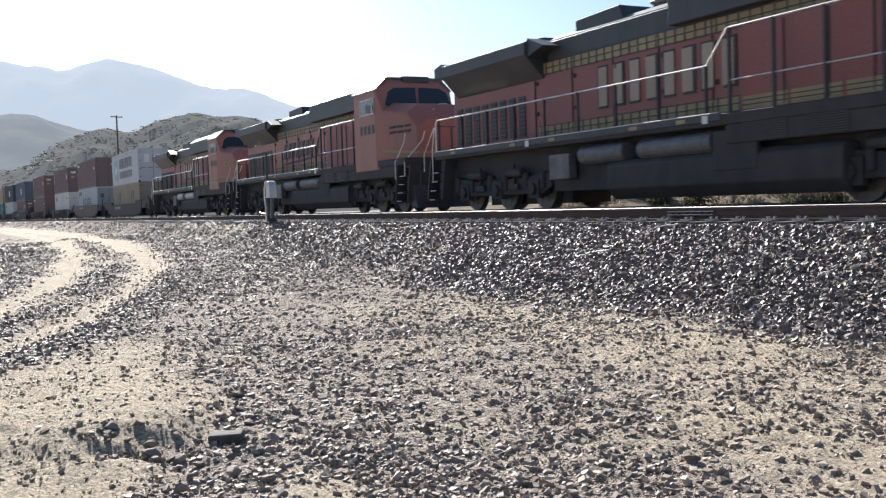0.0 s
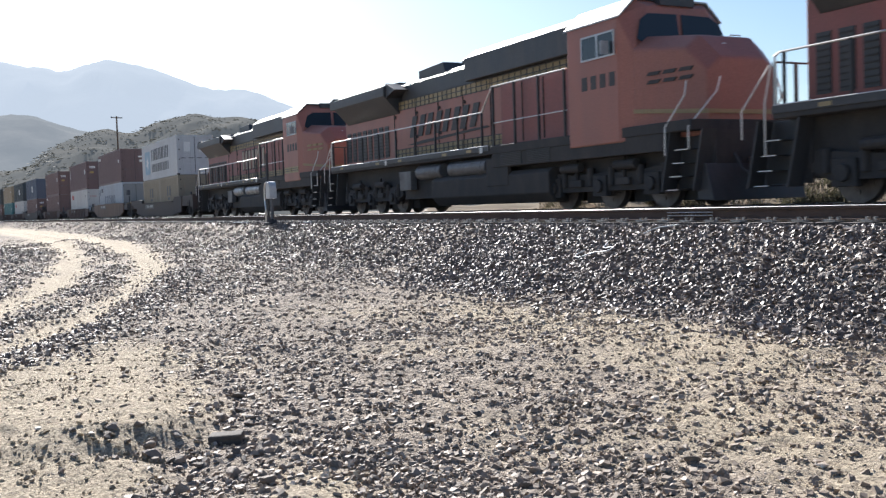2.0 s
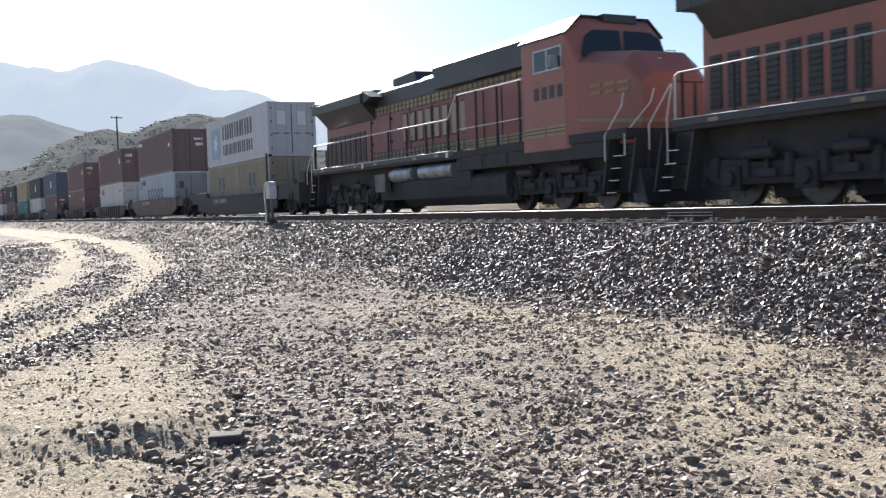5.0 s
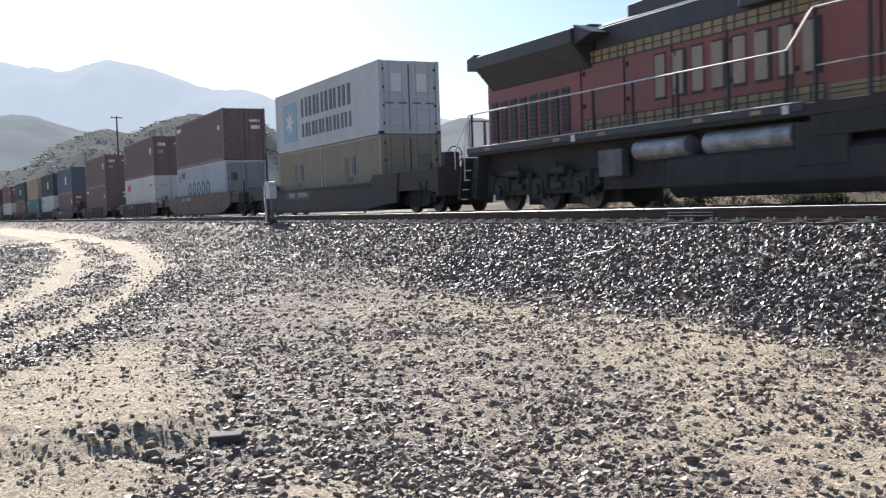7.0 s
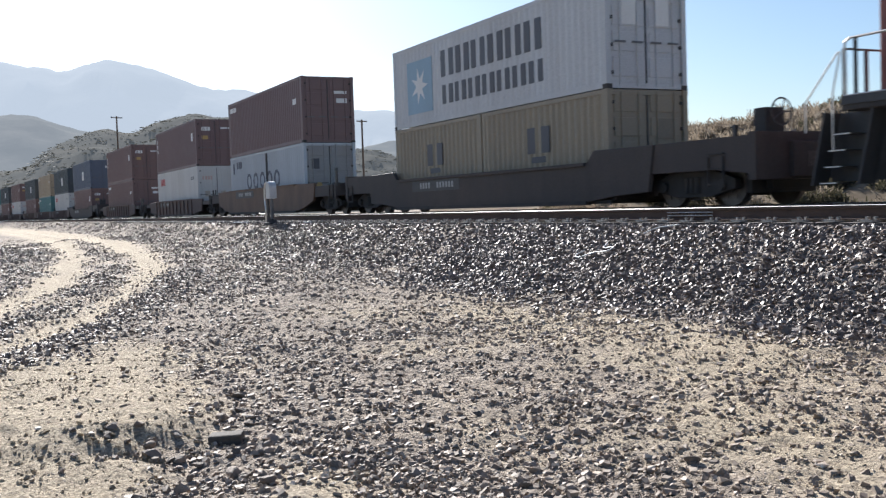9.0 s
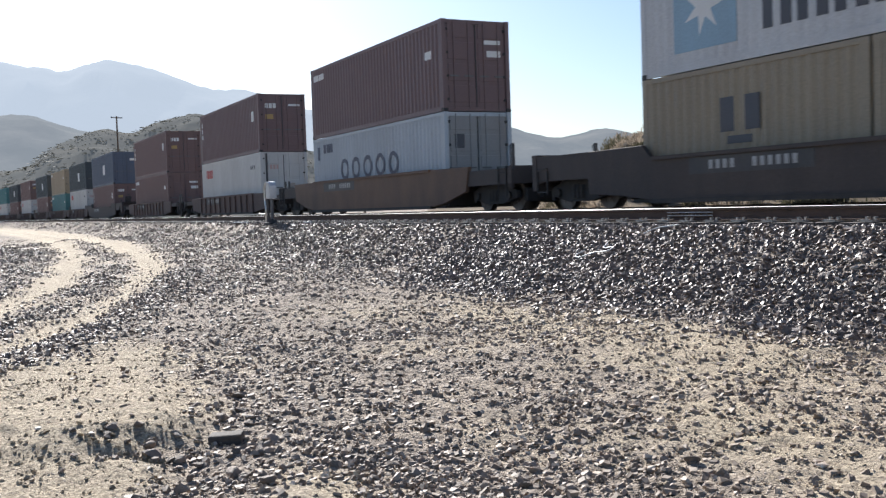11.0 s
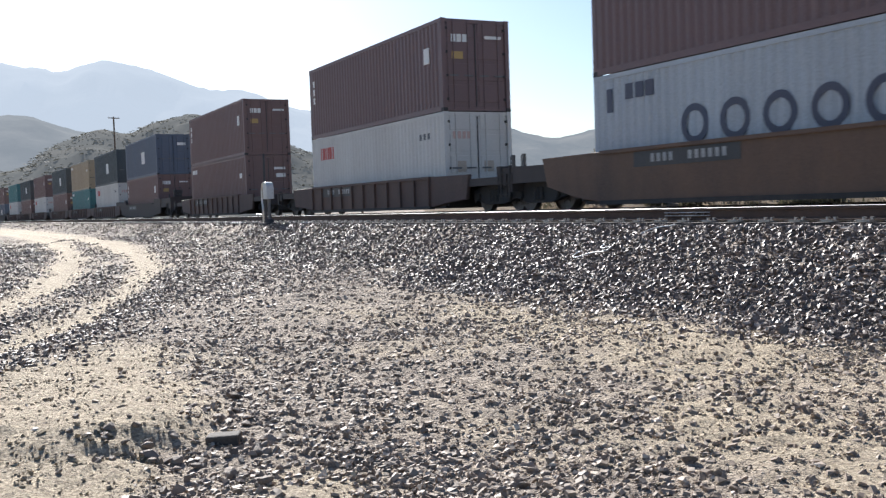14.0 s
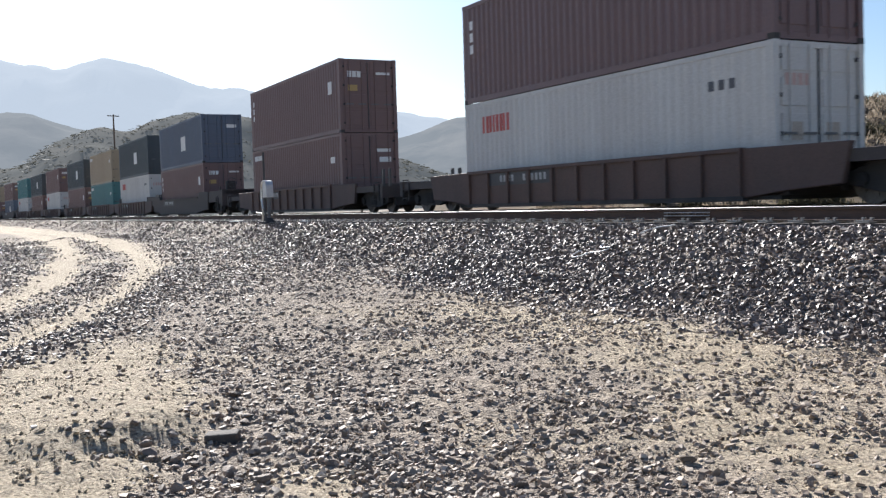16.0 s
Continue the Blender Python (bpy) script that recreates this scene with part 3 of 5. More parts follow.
def sweep(name, profile, y, top, material):
    """A (y, z) profile drawn along the line of the track."""
    bm = B()
    rings = [[bm.verts.new((x, y + a + float(bend(np.array(float(x)))), top + b)) for a, b in profile] for x in STATIONS[::-1]]
    for p, q in zip(rings, rings[1:]):
        for i in range(len(p)):
            j = (i + 1) % len(p)
            bm.faces.new((p[i], p[j], q[j], q[i]))
    bm.faces.new(rings[0][::-1]), bm.faces.new(rings[-1])
    return mesh_of(name, bm, material)


def rail_mesh(y, top, name):
    prof = [(-0.075, -0.185), (0.075, -0.185), (0.075, -0.172), (0.012, -0.150), (0.010, -0.048), (0.036, -0.040), (0.036, -0.010), (0.026, -0.001),
            (-0.026, -0.001), (-0.036, -0.010), (-0.036, -0.040), (-0.010, -0.048), (-0.012, -0.150), (-0.075, -0.172)]
    return sweep(name, prof, y, top, RAIL_RUST)


def build_track(name, label, centre, head_height, tie_x0, tie_x1, step):
    tr = tagged(new(name), label, "railway track", kind="structure")
    for side in (-1, 1):
        y = centre + side * 0.7535
        top = head_height - (0.025 if side > 0 and centre == TRACK_NEAR else 0)
        share("rail", rail_mesh(y, top, "rail"), tr)
        worn = [(-0.034, -0.005), (0.028, -0.005), (0.028, 0.001), (-0.030, 0.001), (-0.034, -0.003)]
        flat = [(-0.024, -0.004), (0.024, -0.004), (0.024, 0.0005), (-0.024, 0.0005)]
        head = sweep("rail_head", worn if side < 0 and centre == TRACK_NEAR else flat, y, top, RAIL_HEAD)
        tagged(share("rail_head", head, tr), "polished bright running surface of the rail")
    top = head_height
    tie = mesh_of("tie", box(B(), -0.115, 0.115, -1.3, 1.3, -0.17, 0), TIE_WOOD)
    bm = box(B(), -0.095, 0.095, -0.19, 0.19, 0, 0.018)
    for sx in (-0.06, 0.06):
        for sy in (-0.105, 0.105):
            box(bm, sx - 0.014, sx + 0.014, sy - 0.014, sy + 0.014, 0.018, 0.055)
            box(bm, sx - 0.02, sx + 0.02, sy - 0.03 if sy > 0 else sy - 0.012, sy + 0.012 if sy > 0 else sy + 0.03, 0.045, 0.06)
    box(bm, -0.10, 0.10, -0.20, -0.165, 0.016, 0.028)
    plate = mesh_of("tie_plate", bm, PLATE)
    r = random.Random(3)
    n = int((tie_x1 - tie_x0) / step)
    for i in range(n):
        x = tie_x0 + i * step + r.uniform(-0.03, 0.03)
        share("tie", tie, tr, pose(x, centre + r.uniform(-0.04, 0.04), top - 0.203, 0, 0, r.uniform(-1, 1)))
        share("tie_plate", plate, tr, pose(x, centre - 0.7535, top - 0.203))
    return tr


NEAR_LINE = build_track("track_near", "empty railway track with bright worn rail and wooden ties", TRACK_NEAR, RAIL_NEAR, -66, 3, 0.535)
build_track("track_train", "railway track under the passing train on grey ballast", TRACK_TRAIN, RAIL_TRAIN, -60, 3, 0.535)
bm = B()
for dz in (-0.066, -0.112):
    box(bm, -12.0, -11.0, TRACK_NEAR - 0.7535 - 0.058, TRACK_NEAR - 0.7535 - 0.04, RAIL_NEAR + dz - 0.007, RAIL_NEAR + dz + 0.007)
bar = part("joint_bar", bm, PALE, NEAR_LINE, "bright bolted joint bar on the rail web")
for i in range(6):
    part("bolt", rod(B(), (-11.9 + i * 0.16, 9.97, RAIL_NEAR - 0.089), (-11.9 + i * 0.16, 10.03, RAIL_NEAR - 0.089), 0.014, 6), RAIL_RUST, bar)


# ---- the train: locomotives ----
def letter_block(bm, x0, x1, y, z0, z1, stroke, slant=0.0, hollow=True):
    """A plain block standing for one large letter: two upright bars, on the side that faces -y."""
    def quad(a0, a1, b0, b1):
        s0, s1 = slant * (b0 - z0), slant * (b1 - z0)
        v = [bm.verts.new(p) for p in ((a0 + s0, y, b0), (a1 + s0, y, b0), (a1 + s1, y, b1), (a0 + s1, y, b1),
                                       (a0 + s0, y + 0.02, b0), (a1 + s0, y + 0.02, b0), (a1 + s1, y + 0.02, b1), (a0 + s1, y + 0.02, b1))]
        for f in ((0, 1, 2, 3), (7, 6, 5, 4), (0, 4, 5, 1), (1, 5, 6, 2), (2, 6, 7, 3), (3, 7, 4, 0)):
            bm.faces.new([v[i] for i in f])
    if not hollow:
        quad(x0, x1, z0, z1)
        return
    def lean(a, b):
        return (a + slant * (b - z0), b)
    half = (x1 - x0) * 0.36
    for u0, u1 in ((x0, x0 + half), (x1 - half, x1)):
        prism_y(bm, [lean(*p) for p in ((u0, z0), (u1, z0), (u1, z1), (u0, z1))], y, y + 0.02)



WHEELS = []          # (wheelset, its place in its bogie, radius)


def wheelset(parent, x, z, r):
    bm = B()
    for s in (-1, 1):
        rod(bm, (0, s * 0.69, 0), (0, s * 0.82, 0), r, 28)
        rod(bm, (0, s * 0.66, 0), (0, s * 0.69, 0), r + 0.03, 28)
        rod(bm, (0, s * 0.82, 0), (0, s * 0.86, 0), r * 0.42, 16)
        for k in range(6):
            a = k * math.pi / 3
            rod(bm, (math.cos(a) * r * 0.62, s * 0.80, math.sin(a) * r * 0.62), (math.cos(a) * r * 0.62, s * 0.835, math.sin(a) * r * 0.62), r * 0.1, 8)
    rod(bm, (0, -0.95, 0), (0, 0.95, 0), 0.09, 12)
    w = part("wheelset", bm, WHEEL, parent, "steel wheels on one axle")
    w.matrix_basis = pose(x, 0, z)
    WHEELS.append((w, (x, 0, z), r))


def loco_bogie(parent, cx):
    bm = B()
    for s in (-1, 1):
        y0, y1 = (s * 1.06 - 0.09, s * 1.06 + 0.09)
        prism_y(bm, [(cx - 2.75, 0.62), (cx - 2.3, 0.42), (cx + 2.3, 0.42), (cx + 2.75, 0.62), (cx + 2.6, 0.98), (cx + 1.2, 0.86), (cx - 1.2, 0.86), (cx - 2.6, 0.98)], y0, y1)
        for k in (-1.95, 0, 1.95):
            box(bm, cx + k - 0.27, cx + k + 0.27, s * 1.14 - 0.08, s * 1.14 + 0.08, 0.30, 0.80)
            rod(bm, (cx + k, s * 1.14, 0.55), (cx + k, s * 1.30, 0.55), 0.16, 12)
            for d in (-0.42, 0.42):
                rod(bm, (cx + k + d, s * 1.15, 0.55), (cx + k + d, s * 1.15, 1.0), 0.10, 10)
        for k in (-0.95, 0.95):
            rod(bm, (cx + k, s * 1.2, 0.55), (cx + k, s * 1.2, 1.25), 0.05, 8)
            box(bm, cx + k - 0.25, cx + k + 0.25, s * 1.2 - 0.06, s * 1.2 + 0.06, 0.55, 0.72)
        rod(bm, (cx - 1.5, s * 1.25, 1.02), (cx - 0.7, s * 1.25, 1.02), 0.11, 12)
        rod(bm, (cx + 0.7, s * 1.25, 1.02), (cx + 1.5, s * 1.25, 1.02), 0.11, 12)
    box(bm, cx - 2.5, cx + 2.5, -0.97, 0.97, 0.62, 0.84)
    for k in (-1.0, 0.95, 2.55):
        box(bm, cx + k - 0.36, cx + k + 0.36, -0.62, 0.62, 0.14, 0.63)
    bg = part("bogie", bm, GRIME, parent, "three-axle bogie frame caked with grime", bevel=0.015)
    for k in (-1.95, 0, 1.95):
        wheelset(bg, cx + k, 0.53, 0.53)


def build_loco(name, label, scheme, tank):
    """scheme 0: large cream letters between yellow bands; 1: black slanted letters with a stroke below."""
    t = tagged(new(name), label, "locomotive", "locomotives of the train")
    # underframe and walkway
    bm = box(B(), -0.22, 20.9, -1.49, 1.49, 1.60, 1.83)
    part("centre_sill", box(B(), 0.5, 20.0, -1.02, 1.02, 0.86, 1.6), GRIME, t)
    part("battery_box", box(B(), 5.9, 8.7, -1.1, 1.1, 0.45, 1.3), GRIME, t, bevel=0.02)
    part("side_skirt", box(B(), 12.6, 20.0, -1.47, 1.47, 1.22, 1.60), GRIME, t, bevel=0.015)
    part("pilot", box(B(), -0.9, 0.6, -1.0, 1.0, 0.5, 1.6), GRIME, t, "black end pilot plate")
    part("pilot", box(B(), 19.6, 21.1, -1.0, 1.0, 0.5, 1.6), GRIME, t, "black end pilot plate")
    part("underframe", bm, GRIME, t, "black walkway and underframe", bevel=0.02)
    bm = B()
    for s in (-1, 1):
        box(bm, -0.2, 12.5, s * 1.505 - 0.012, s * 1.505 + 0.012, 1.70, 1.845)
    part("sill_edge", bm, BLACK, t, "black walkway edge")
    for s in (-1, 1):
        # Thin metal rod added to draw the sunlight along the walkway edge.
        part("walkway_lip", rod(B(), (-0.15, s * 1.505, 1.852), (12.45, s * 1.505, 1.852), 0.015, 8), STEEL_TUBE, t, "bright metal rod drawing the sunlit walkway edge")
        if scheme == 0:
            for x0, x1, y in ((12.85, 14.0, 1.228), (14.08, 15.25, 1.228), (15.33, 16.42, 1.228), (16.6, 17.6, 1.506), (17.66, 18.5, 1.506)):
                band = part("yellow_band", box(B(), x0, x1, s * y - 0.006, s * y + 0.006, 1.87, 2.13), YELLOW, t, "dirty yellow band")
                for zz in (1.95, 2.04):
                    part("band_line", box(B(), x0, x1, s * (y + 0.008) - 0.004, s * (y + 0.008) + 0.004, zz, zz + 0.022), BLACK, band)
    # engine hood
    W = 0.93
    bm = box(B(), 0.12, 16.5, -W, W, 1.83, 3.88)
    part("hood", bm, ORANGE if scheme else RED, t, "faded orange-red hood", bevel=0.03)
    bm = prism_x(B(), [(-W - 0.004, 3.87), (W + 0.004, 3.87), (W + 0.004, 4.36), (0.62, 4.56), (-0.62, 4.56), (-W - 0.004, 4.36)], 5.5, 16.5)
    part("hood_roof", bm, BLACK, t, "dark hood roof", bevel=0.02)
    # Metal rod added along the eave to draw the sunlit line there.
    bm = B()
    rod(bm, (5.6, -W - 0.02, 4.38), (10.5, -W - 0.02, 4.38), 0.02, 6)
    part("roof_edge", bm, STEEL_TUBE, t, "bright metal rod drawing the sunlit roof edge")
    # radiator section with overhanging roof
    bm = prism_x(B(), [(-1.53, 4.07), (-W - 0.02, 3.46), (W + 0.02, 3.46), (1.53, 4.07), (1.53, 4.40), (0.9, 4.55), (-0.9, 4.55), (-1.53, 4.40)], 0.45, 5.3)
    prism_y(bm, [(0.0, 4.07), (0.45, 4.07), (0.45, 4.5), (0.0, 4.40)], -1.53, 1.53)
    prism_y(bm, [(5.3, 4.0), (6.1, 4.2), (5.3, 4.5)], -1.45, 1.45)
    part("radiator_roof", bm, BLACK, t, "dark overhanging radiator roof", bevel=0.015)
    for i in range(8):
        x = 0.35 + i * 0.52
        for s in (-1, 1):
            bm = box(B(), x, x + 0.34, s * (W + 0.012) - 0.012, s * (W + 0.012) + 0.012, 2.0, 3.12)
            g = part("grille", bm, BLACK, t, "dark upright radiator grille")
            bm = B()
            for k in range(9):
                box(bm, x + 0.02, x + 0.32, s * (W + 0.03) - 0.012, s * (W + 0.03) + 0.012, 2.06 + k * 0.12, 2.09 + k * 0.12)
            part("grille_slat", bm, GRIME, g)
    # yellow bands with their dark screens
    for s in (-1, 1):
        y = s * (W + 0.006)
        for z0, z1 in ((1.90, 2.20), (3.56, 3.86)):
            bm = box(B(), 5.0, 16.4 if z0 > 3 else 12.6, y - 0.006, y + 0.006, z0, z1)
            part("yellow_band", bm, YELLOW, t, "dirty yellow band")
            bm = B()
            for k in range(24 if z0 < 3 else 36):
                x = 5.1 + k * 0.32
                box(bm, x, x + 0.03, s * (W + 0.018) - 0.01, s * (W + 0.018) + 0.01, z0 - 0.02, z1 + 0.02)
            for zz in (z0, (z0 + z1) / 2, z1):
                box(bm, 5.05, 16.4 if z0 > 3 else 12.6, s * (W + 0.02) - 0.01, s * (W + 0.02) + 0.01, zz - 0.012, zz + 0.012)
            part("band_screen", bm, BLACK, t, "thin dark bars over the band")
        for x in (4.85, 6.6, 8.3, 10.0, 11.7):
            bm = box(B(), x - 0.015, x + 0.015, s * (W + 0.01) - 0.012, s * (W + 0.01) + 0.012, 1.85, 3.86)
            part("door_seam", bm, GRIME, t, "seam between two hood doors")
            for zz in (2.5, 3.3):
                part("latch", box(B(), x + 0.10, x + 0.16, s * (W + 0.02) - 0.02, s * (W + 0.02) + 0.02, zz, zz + 0.10), GRIME, t)
    # lettering as plain blocks
    for s in (-1, 1):
        y = -W - 0.03 if s < 0 else W + 0.012
        for k in range(4):
            if scheme == 0:
                x = 7.75 + k * 1.22
                bm = B()
                letter_block(bm, x - 0.05, x + 1.0, y + 0.004, 2.40, 3.44, 0.36)
                part("marking_shadow", bm, DARKRIM, t, "dark rim of the lettering")
                bm = B()
                letter_block(bm, x, x + 0.92, y - 0.006, 2.46, 3.39, 0.25)
                part("marking", bm, CREAM, t, "large cream block marking")
            else:
                bm = B()
                letter_block(bm, 6.1 + k * 1.22, 7.1 + k * 1.22, y, 2.55, 3.25, 0.22, 0.45)
                part("marking", bm, DARKRIM, t, "large slanted black block marking")
        if scheme == 1:
            bm = prism_y(B(), [(5.9, 2.32), (6.6, 2.28), (11.6, 2.46), (11.5, 2.52), (7.0, 2.40)], y, y + 0.02)
            part("marking_stroke", bm, DARKRIM, t, "long black stroke under the marking")
    # compartment behind the cab
    bm = box(B(), 12.75, 16.5, -1.22, 1.22, 1.83, 3.52)
    part("compartment", bm, RED, t, "plain red equipment compartment", bevel=0.02)
    for s in (-1, 1):
        for x in (13.9, 14.95, 15.9):
            part("door_seam", box(B(), x, x + 0.03, s * 1.226 - 0.012, s * 1.226 + 0.012, 1.9, 3.48), GRIME, t)
        for x0 in (13.1, 14.5):
            for k in range(8):
                part("louvre", box(B(), x0, x0 + 1.1, s * 1.475 - 0.02, s * 1.475 + 0.02, 1.26 + k * 0.045, 1.28 + k * 0.045), BLACK, t)
    bm = prism_x(B(), [(-1.18, 3.9), (1.18, 3.9), (1.18, 4.58), (0.8, 4.84), (-0.8, 4.84), (-1.18, 4.58)], 10.6, 16.45)
    part("brake_housing", bm, BLACK, t, "tall dark roof housing behind the cab", bevel=0.02)
    bm = prism_y(B(), [(6.5, 4.45), (8.5, 4.45), (8.3, 4.84), (6.5, 4.78)], -0.72, 0.25)
    part("exhaust_housing", bm, BLACK, t, "dark exhaust housing on the roof", bevel=0.02)
    bm = B()
    for k in range(3):
        rod(bm, (9.2 + k * 0.16, -0.45 + 0.12 * k, 4.72), (9.75 + k * 0.16, -0.45 + 0.12 * k, 4.72), 0.05, 10, 0.12)
    box(bm, 9.3, 9.9, -0.5, -0.1, 4.5, 4.68)
    part("horn", bm, BLACK, t, "air horn cluster")
    # cab and nose
    bm = B()
    prism_x(bm, [(-1.5, 1.5), (1.5, 1.5), (1.5, 4.34), (1.02, 4.76), (-1.02, 4.76), (-1.5, 4.34)], 16.5, 18.55)
    v = [bm.verts.new(p) for p in ((18.55, -1.5, 1.5), (18.55, 1.5, 1.5), (18.55, 1.5, 4.34), (18.55, 1.02, 4.76), (18.55, -1.02, 4.76), (18.55, -1.5, 4.34),
                                   (19.0, -1.4, 1.5), (19.0, 1.4, 1.5), (19.0, 1.4, 3.5), (18.80, 0.9, 4.60), (18.80, -0.9, 4.60), (19.0, -1.4, 3.5))]
    for f in ((6, 7, 8, 9, 10, 11), (0, 6, 11, 5), (7, 1, 2, 8), (5, 11, 10, 4), (2, 3, 9, 8), (4, 10, 9, 3), (0, 1, 7, 6)):
        bm.faces.new([v[i] for i in f])
    cab = part("cab", bm, ORANGE, t, "dusty orange crew cab", bevel=0.04)
    bm = prism_x(B(), [(-1.52, 4.33), (-1.04, 4.77), (1.04, 4.77), (1.52, 4.33), (1.52, 4.37), (1.06, 4.81), (-1.06, 4.81), (-1.52, 4.37)], 16.4, 18.62)
    # Pale grey on scheme 1 puts the sun on the roof into its paint.
    part("cab_roof", bm, PALE if scheme else BLACK, cab, "pale sunlit cab roof")
    for s in (-1, 1):
        for x0, x1 in ((17.15, 17.72), (17.78, 18.38)):
            bm = box(B(), x0, x1, s * 1.503 - 0.012, s * 1.503 + 0.012, 3.55, 4.05)
            w = part("side_window", bm, GLASS, cab, "dark side window")
            bm = B()
            for a, b, c, d in ((x0 - 0.05, x1 + 0.05, 3.51, 3.55), (x0 - 0.04, x1 + 0.04, 4.05, 4.09), (x0 - 0.04, x0, 3.55, 4.05), (x1, x1 + 0.04, 3.55, 4.05)):
                box(bm, a, b, s * 1.51 - 0.015, s * 1.51 + 0.015, c, d)
            part("window_frame", bm, GALV, w, "bare metal window frame")
        bm = box(B(), 18.2, 18.26, s * 1.66 - 0.1, s * 1.66 + 0.1, 3.55, 3.85)
        part("mirror", bm, PALE, cab, "small side mirror")
        for k in range(4):
            bm = B()
            letter_block(bm, 17.1 + k * 0.36, 17.32 + k * 0.36, -1.506 if s < 0 else 1.49, 2.82, 3.14, 0.07, 0, False)
            part("number_bar", bm, DARKRIM, cab, "faded dark bar in the cab number's place")
    for s in (-1, 1):
        bm = B()
        v = [bm.verts.new(p) for p in ((19.0, s * 0.06, 3.56), (19.02, s * 0.9, 3.62), (19.0, s * 1.32, 3.78), (18.92, s * 1.16, 4.24), (18.88, s * 0.9, 4.40), (18.86, s * 0.06, 4.42))]
        bm.faces.new(v if s > 0 else v[::-1])
        bmesh.ops.solidify(bm, geom=bm.faces[:], thickness=-0.03)
        part("windshield", bm, GLASS, cab, "dark windshield pane")
    bm = box(B(), 18.6, 18.84, -0.5, 0.5, 4.62, 4.82)
    part("number_board", bm, BLACK, cab, "dark number board over the windshield")
    bm = B()
    rows = [(18.95, 1.42, 3.86), (20.35, 1.12, 3.68), (20.88, 1.0, 3.14)]
    ring_ = [[bm.verts.new(p) for p in ((x, -w, 1.5), (x, w, 1.5), (x, w, z - 0.3), (x, w - 0.4, z), (x, -w + 0.4, z), (x, -w, z - 0.3))] for x, w, z in rows]
    for p, q in zip(ring_, ring_[1:]):
        for i in range(6):
            j = (i + 1) % 6
            bm.faces.new((p[i], p[j], q[j], q[i]))
    bm.faces.new(ring_[0][::-1]), bm.faces.new(ring_[-1])
    nose = part("nose", bm, ORANGE, t, "sloping tapered orange nose", bevel=0.05)

    def on_nose(a):
        return -1.42 + (a - 18.95) * 0.214
    bm = B()
    for k in range(3):
        x0, x1 = 19.35 + k * 0.42, 19.66 + k * 0.42
        for lo, hi in ((2.72, 2.80), (2.90, 2.98)):
            v = [bm.verts.new((x + o, on_nose(x + o) - d, z)) for d in (0.03, -0.02) for x, z, o in ((x0, lo, 0), (x1, lo, 0), (x1, hi, 0.06), (x0, hi, 0.06))]
            for f in ((0, 1, 2, 3), (7, 6, 5, 4), (0, 4, 5, 1), (1, 5, 6, 2), (2, 6, 7, 3), (3, 7, 4, 0)):
                bm.faces.new([v[i] for i in f])
    part("nose_marking", bm, DARKRIM if scheme else YELLOW, nose, "small block marking on the nose")
    bm = B()
    v = [bm.verts.new((x, y, z + h)) for h in (0, 0.09) for x, y, z in ((18.98, -1.45, 2.12), (20.93, -1.03, 1.95), (20.93, 1.03, 1.95), (18.98, 1.45, 2.12))]
    for f in ((3, 2, 1, 0), (4, 5, 6, 7), (0, 1, 5, 4), (1, 2, 6, 5), (2, 3, 7, 6), (3, 0, 4, 7)):
        bm.faces.new([v[i] for i in f])
    part("nose_stripe", bm, YELLOW, nose, "yellow stripe round the nose")
    for z in (3.42, 3.2):
        part("headlight", rod(B(), (20.3, -0.2, z), (20.74 if z < 3.3 else 20.55, -0.2, z), 0.085, 14), LAMP_LENS, nose, "round headlight, unlit")
    # end steps, pilot, plough, couplers
    for x0, d in ((20.25, 1), (-0.55, -1)):
        for s in (-1, 1):
            st = part("step_well", box(B(), x0 - 0.3, x0 + 0.85, s * 1.0 - 0.03, s * 1.0 + 0.03, 0.4, 1.6), BLACK, t, "black step well")
            for xx in (x0 - 0.28, x0 + 0.72):
                v = [(xx - 0.1, 0.34), (xx - 0.06, 0.34), (xx + 0.24, 1.6), (xx + 0.2, 1.6)]
                part("step_side", prism_y(B(), v, s * 1.26 - 0.2, s * 1.26 + 0.2), BLACK, st)
            for k in range(4):
                xx = x0 + 0.02 + k * 0.1
                part("tread", box(B(), xx - 0.17, xx + 0.17, s * 1.27 - 0.19, s * 1.27 + 0.19, 0.36 + k * 0.28, 0.385 + k * 0.28), GRIME, st, "dark step tread")
                part("tread_edge", box(B(), xx - 0.17, xx + 0.17, s * 1.475 - 0.012, s * 1.475 + 0.012, 0.36 + k * 0.28, 0.382 + k * 0.28), WHITE_TUBE, st, "white step edge")
            bm = B()
            if d > 0:
                pipe(bm, [(20.07, s * 1.49, 1.11), (20.08, s * 1.49, 1.70), (20.6, s * 1.38, 2.35), (20.6, s * 1.32, 2.65)], 0.019)
                pipe(bm, [(20.82, s * 1.49, 1.2), (20.83, s * 1.49, 1.68), (21.05, s * 0.9, 2.4), (21.05, s * 0.8, 2.7)], 0.019)
            else:
                pipe(bm, [(-1.0, s * 1.49, 1.28), (-1.0, s * 1.49, 1.82), (-0.28, s * 1.47, 2.62)], 0.016)
                pipe(bm, [(-0.40, s * 1.49, 0.95), (-0.40, s * 1.49, 1.9), (-0.24, s * 1.47, 2.62)], 0.016)
            part("grab_rail", bm, WHITE_TUBE, t, "white bent grab rail")
    bm = prism_y(B(), [(20.85, 0.15), (21.35, 0.12), (21.1, 0.9), (20.85, 0.9)], -1.3, 1.3)
    part("plough", bm, BLACK, t, "black pilot plough", bevel=0.02)
